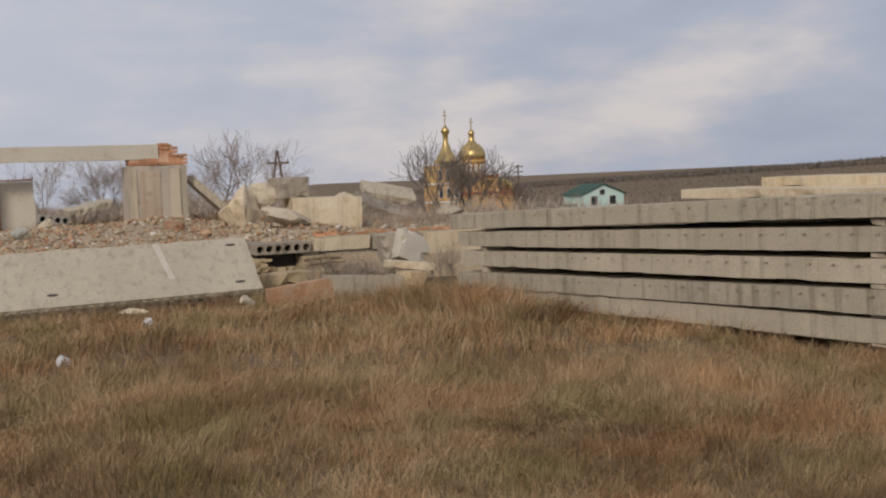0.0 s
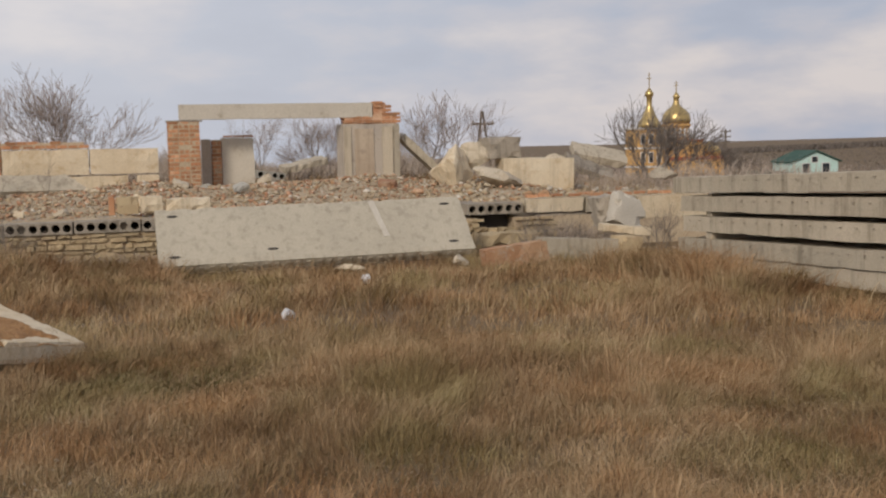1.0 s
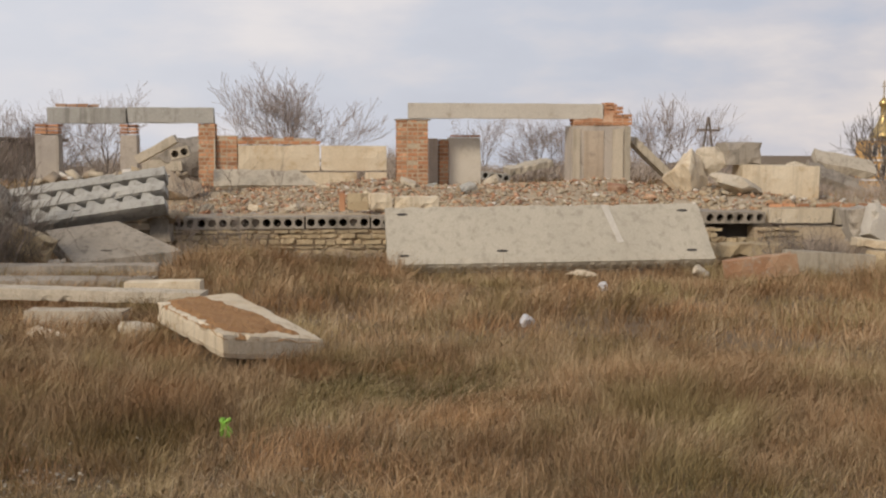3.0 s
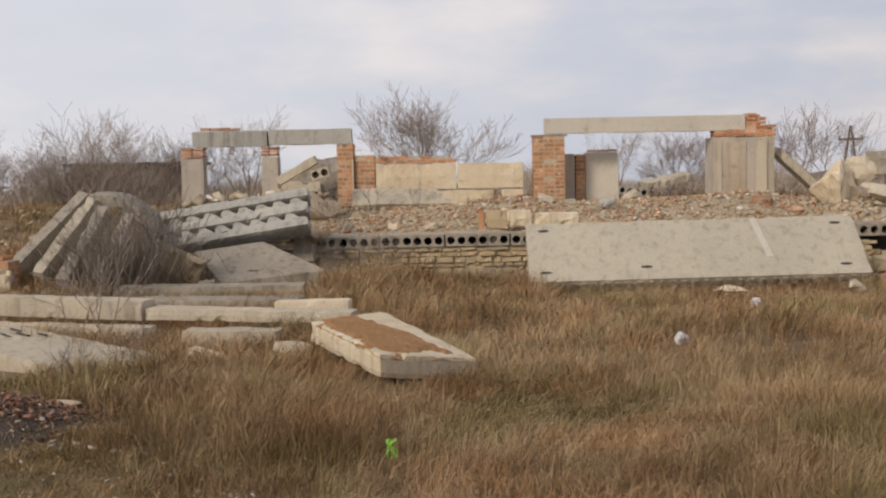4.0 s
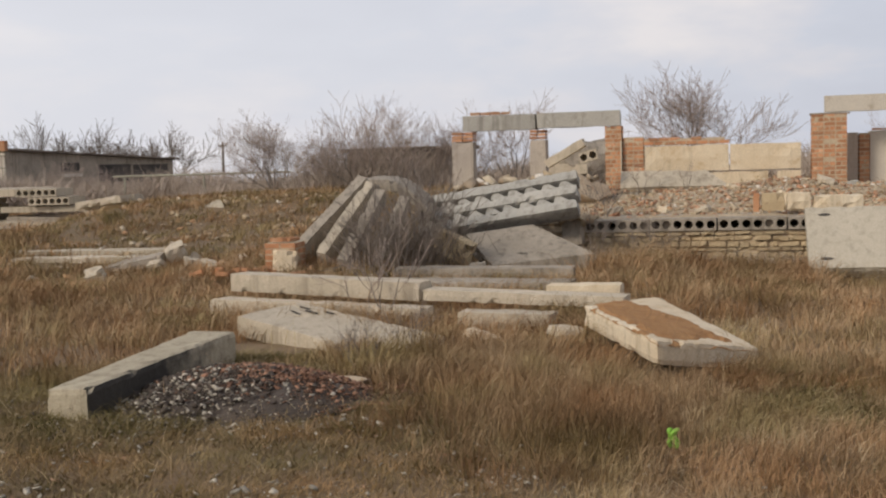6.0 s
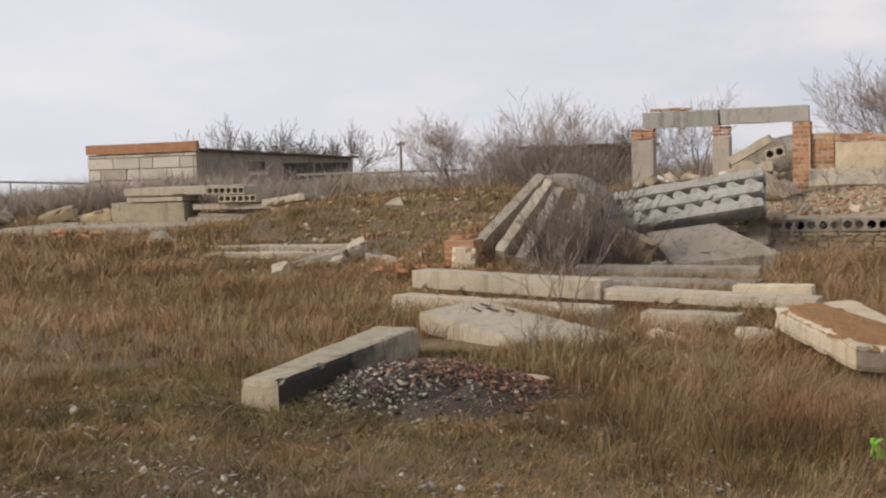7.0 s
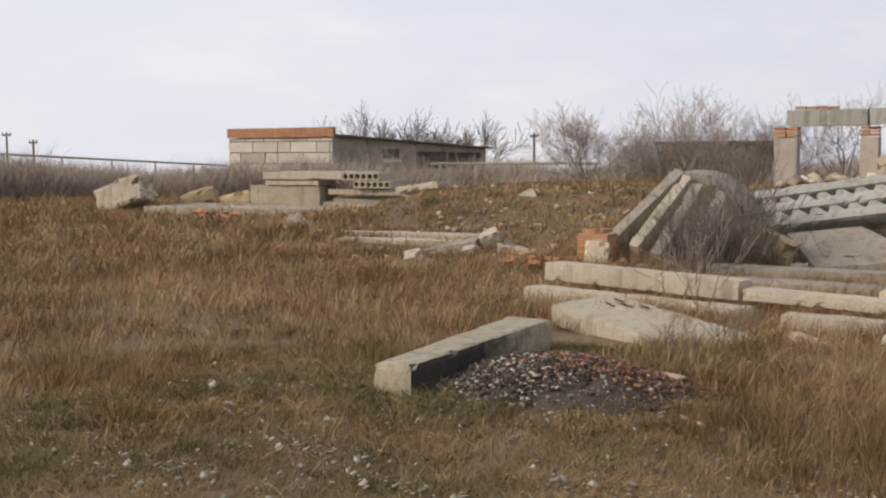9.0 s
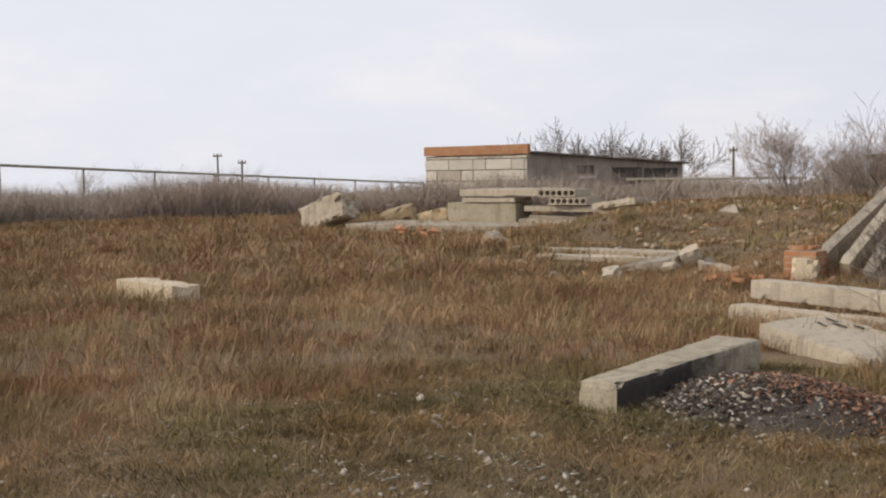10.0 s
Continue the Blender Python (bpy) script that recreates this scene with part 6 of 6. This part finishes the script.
scrub_band("ruin_thicket", 22000, lambda r, n: np.column_stack([r.uniform(-9, 10, n), r.uniform(33, 46, n)]), 1.0, 4, "brown leafless scrub behind the ruin", None, 0.008)
scrub_band("east_thicket", 14000, lambda r, n: np.column_stack([r.uniform(9, 30, n), r.uniform(38, 56, n)]), 1.1, 5, "brown leafless scrub behind the heap", None, 0.012)
scrub_band("church_thicket", 9000, lambda r, n: np.column_stack([r.uniform(26, 42, n), r.uniform(58, 64, n)]), 2.3, 6, "brown leafless thicket before the church", None, 0.014)
scrub_band("valley_trees", 15000, polar(20, 52, 200, 520), 1.8, 7, "distant leafless hedges in the valley", far_scrub, 0.12)
scrub_band("field_hedge", 9000, polar(12, 28, 95, 150), 4.6, 10, "distant leafless hedge beyond the ruin", None, 0.035)
scrub_band("ridge_trees", 26000, polar(24, 52, 540, 680), 3.4, 8, "distant trees along the ridge", far_scrub, 0.3)
scrub_band("slab_brush", 1300, lambda r, n: np.column_stack([r.normal(-6.2, 0.42, n), r.normal(19.6, 0.6, n)]), 1.75, 31, "tangled leafless brush round the propped slabs", wood_old, 0.005)
scrub_band("wall_brush", 2600, lambda r, n: np.column_stack([r.normal(8.3, 0.55, n), r.uniform(21.0, 22.4, n)]), 0.9, 32, "brown weeds before the retaining wall", None, 0.004)
scrub_band("wall_foot_weeds", 2500, lambda r, n: np.column_stack([r.uniform(-4.2, 0.4, n), r.uniform(21.4, 22.4, n)]), 0.55, 33, "dry weeds at the stone wall foot", None, 0.004)
scrub_band("heap_weeds", 1800, lambda r, n: np.column_stack([r.uniform(10.2, 14, n), r.uniform(26, 29, n)]), 0.6, 34, "brown weeds among far slabs", None, 0.005)
scrub_band("building_thicket", 9000, lambda r, n: np.column_stack([r.uniform(-40, -24, n), r.uniform(46, 52, n)]), 1.1, 9, "brown leafless scrub before the building", None, 0.012)


# ---- grass ----
def ramp(a, b, v):
    t = np.clip((v - a) / (b - a), 0, 1)
    return t * t * (3 - 2 * t)


def bare(x, y):
    """How far spots are kept free of tall grass, 0 to 1."""
    k = (1 - ramp(-2.6, -1.2, x + 0.5 * np.sin(y * 1.7))) * ramp(-8.5, -7.0, x) * (1 - ramp(8.4, 9.6, y + 0.25 * (x + 4.5)))
    k = np.maximum(k, 1 - ramp(0.8, 1.2, np.hypot((x + 4.7) / 1.35, (y - 10.9) / 0.95)))
    return np.maximum(k, 1 - ramp(0.9, 1.25, np.hypot((x + 4.2) / 1.25, (y - 9.2) / 1.05)))


FOOTPRINTS = ((-5.5, 8.35, -5.1, 10.45), (-5.5, 11.9, -4.0, 12.3), (-5.0, 11.55, -3.7, 11.95), (0.3, 20.1, 5.9, 23), (8.2, 6.6, 11.5, 16.8))


def grass_field(name, count, area, h, seed, label, mat_, keep, width=0.004, tuft=12, spread=0.05, flop=1.0):
    """Tufts of bent blades; a few stalks stand taller."""
    rng = np.random.default_rng(seed)
    roots = area(rng, count // tuft)
    x, y = roots[:, 0], roots[:, 1]
    ok = keep(x, y, rng.random(len(roots)))
    for a, b, c, d in FOOTPRINTS:
        ok &= ~((a < x) & (x < c) & (b < y) & (y < d))
    dx, dy = x + 1.36, y - 10.17
    u, v = (dx * 2.08 + dy * 0.85) / 2.584, (dy * 0.76 - dx * 1.18) / 2.584
    ok &= ~((u > -0.01) & (u < 0.9) & (v > 0.0) & (v < 1.0))
    roots = roots[ok]
    m = len(roots)
    rx, ry = roots[:, 0], roots[:, 1]
    swathe = np.column_stack([ripple(rx, ry, 1.6, seed + 5), ripple(rx, ry, 1.6, seed + 6)])
    lean_t = rng.normal(0, 0.25, (m, 2)) + np.array([0.14, -0.06]) + 0.25 * swathe
    size_t = (0.7 + 0.6 * rng.random(m)) * np.clip(0.85 + 0.36 * ripple(rx, ry, 3.5, seed) + 0.2 * ripple(rx, ry, 0.7, seed + 1), 0.25, 1.8) * (0.5 + 0.5 * ramp(4.5, 10.0, np.hypot(rx, ry)))
    idx = np.repeat(np.arange(m), tuft)
    n = len(idx)
    off = rng.normal(0, spread, (n, 2))
    pts = roots[idx] + off
    zs = ground_zs(pts) - 0.01
    hh = h * (0.35 + 0.75 * rng.random(n)) * size_t[idx]
    tallest = rng.random(n) < 0.04
    hh[tallest] *= 1.55
    a = rng.random(n) * 6.283
    w = width * (0.6 + 0.8 * rng.random(n)) * (1 + 0.05 * np.hypot(pts[:, 0], pts[:, 1]))
    w[tallest] *= 0.7
    bend = (lean_t[idx] + off * (0.5 / spread) * 0.7 + rng.normal(0, 0.34, (n, 2))) * hh[:, None] * flop
    p0 = np.column_stack([pts, zs])
    sd = np.column_stack([np.cos(a) * w, np.sin(a) * w, np.zeros(n)])
    mid = p0 + np.column_stack([bend * 0.33, hh * 0.6])
    tip = p0 + np.column_stack([bend, hh * (1 - 0.18 * rng.random(n))])
    vs = np.zeros((n * 5, 3), dtype=np.float32)
    vs[0::5], vs[1::5], vs[2::5], vs[3::5], vs[4::5] = p0 - sd, p0 + sd, mid - sd * 0.75, mid + sd * 0.75, tip
    b = np.arange(n)[:, None] * 5
    faces = np.concatenate([b + np.array([[0, 1, 3]]), b + np.array([[0, 3, 2]]), b + np.array([[2, 3, 4]])])
    return tagged(new(name, mesh_of(name, vs, faces, mat_)), label, "grass", kind="stuff")


def wedge(az0, az1, r0, r1):
    """Evenly spread points in a sector round the start of the walk."""
    def f(rng, n):
        a, r = np.radians(az0 + (az1 - az0) * rng.random(n)), np.sqrt(r0 * r0 + (r1 * r1 - r0 * r0) * rng.random(n))
        return np.column_stack([r * np.sin(a) - 0.5, r * np.cos(a) + 1.0])
    return f


def off_ruin(x, y):
    return ~((y > 22.4) & (x > -5))


tall = lambda x, y, u: (u > bare(x, y)) & off_ruin(x, y) & (u > 0.45 * ramp(0.1, 0.6, ripple(x, y, 2.2, 77)) * (y < 12))
low_keep = lambda x, y, u: (u < 0.35 + bare(x, y) + 0.5 * (1 - ramp(5.0, 9.0, np.hypot(x, y))) + 0.3 * ripple(x, y, 2.6, 51)) & off_ruin(x, y)
grass_field("dry_grass", 390000, wedge(-78, 58, 3.2, 10.5), 0.235, 21, "tall dry brown grass over the yard", dry_grass, tall, 0.0014, 9, 0.06)
grass_field("dry_grass", 230000, wedge(-76, 56, 10.5, 22), 0.27, 22, "tall dry brown grass before the ruin", dry_grass, tall, 0.0024, 12, 0.07)
grass_field("dry_grass", 110000, wedge(-74, -35, 18, 52), 0.36, 23, "dry brown grass over the far field", dry_grass, lambda x, y, u: off_ruin(x, y), 0.004, 12, 0.12)
grass_field("bank_turf", 45000, wedge(-40, -12, 18, 36), 0.16, 40, "low greenish weeds over the rubble bank", turf_grass, lambda x, y, u: off_ruin(x, y) & (u > 0.2), 0.003, 12, 0.09)
grass_field("bank_grass", 40000, wedge(-40, -12, 18, 36), 0.2, 26, "low dry weeds over the rubble bank", dry_grass, lambda x, y, u: off_ruin(x, y) & (u > 0.2), 0.003, 12, 0.09)
grass_field("short_turf", 480000, wedge(-80, 56, 3.0, 11), 0.105, 24, "short greenish turf worn thin", turf_grass, low_keep, 0.0016, 10, 0.05, 1.7)
grass_field("ruin_weeds", 9000, lambda r, n: np.column_stack([r.uniform(-4, 13, n), r.uniform(24, 34, n)]), 0.3, 25, "dry weeds among rubble", dry_grass, lambda x, y, u: u > 0.1, 0.003, 9, 0.08)
weeds = lambda x, y, u: u > 0.15
grass_field("weed_clumps", 9000, lambda r, n: np.column_stack([r.normal(-3.0, 0.45, n), r.normal(10.5, 0.4, n)]), 0.32, 27, "orange-brown dry weeds round the tilted slab", dry_grass, weeds, 0.0022, 14, 0.06)
grass_field("weed_clumps", 14000, lambda r, n: np.column_stack([r.uniform(-7.4, -1.6, n), r.normal(12.9, 0.35, n)]), 0.28, 28, "dry weeds between fallen beams", dry_grass, weeds, 0.0022, 14, 0.06)
grass_field("weed_clumps", 14000, lambda r, n: np.column_stack([r.uniform(-7.5, -2.5, n), r.uniform(15, 19, n)]), 0.3, 29, "grey-brown dry weeds before the propped slabs", dry_grass, weeds, 0.0026, 14, 0.07)
grass_field("weed_clumps", 12000, lambda r, n: np.column_stack([r.uniform(6.9, 8.15, n), r.uniform(12.6, 17.2, n)]), 0.5, 35, "tall dry weeds before the end of the slab stack", dry_grass, weeds, 0.0024, 14, 0.08)
grass_field("weed_clumps", 16000, lambda r, n: np.column_stack([r.uniform(-3.2, 0.6, n), r.uniform(18.5, 21.8, n)]), 0.46, 36, "tall dry weeds before the stone wall", dry_grass, weeds, 0.0026, 14, 0.08)
grass_field("weed_clumps", 1600, lambda r, n: np.column_stack([r.normal(-4.12, 0.16, n), r.normal(10.95, 0.12, n)]), 0.27, 37, "grey dry weeds at the tilted slab edge", dry_grass, weeds, 0.002, 14, 0.05)
anywhere = lambda x, y, u: off_ruin(x, y) & (u > 0.7 * bare(x, y))
grass_field("fallen_straw", 26000, wedge(-70, 56, 3.2, 9), 0.17, 38, "pale broken straws lying among the grass", straw, anywhere, 0.0013, 2, 0.06, 2.6)
grass_field("seed_stalks", 9000, wedge(-74, 50, 8, 19), 0.36, 39, "thin pale seed stalks standing in the grass", straw, anywhere, 0.0014, 3, 0.1)
grass_field("weed_clumps", 5000, lambda r, n: np.column_stack([r.uniform(7.85, 8.18, n), r.uniform(6.8, 12.8, n)]), 0.24, 41, "dry weeds along the foot of the slab stack", dry_grass, weeds, 0.002, 12, 0.05)
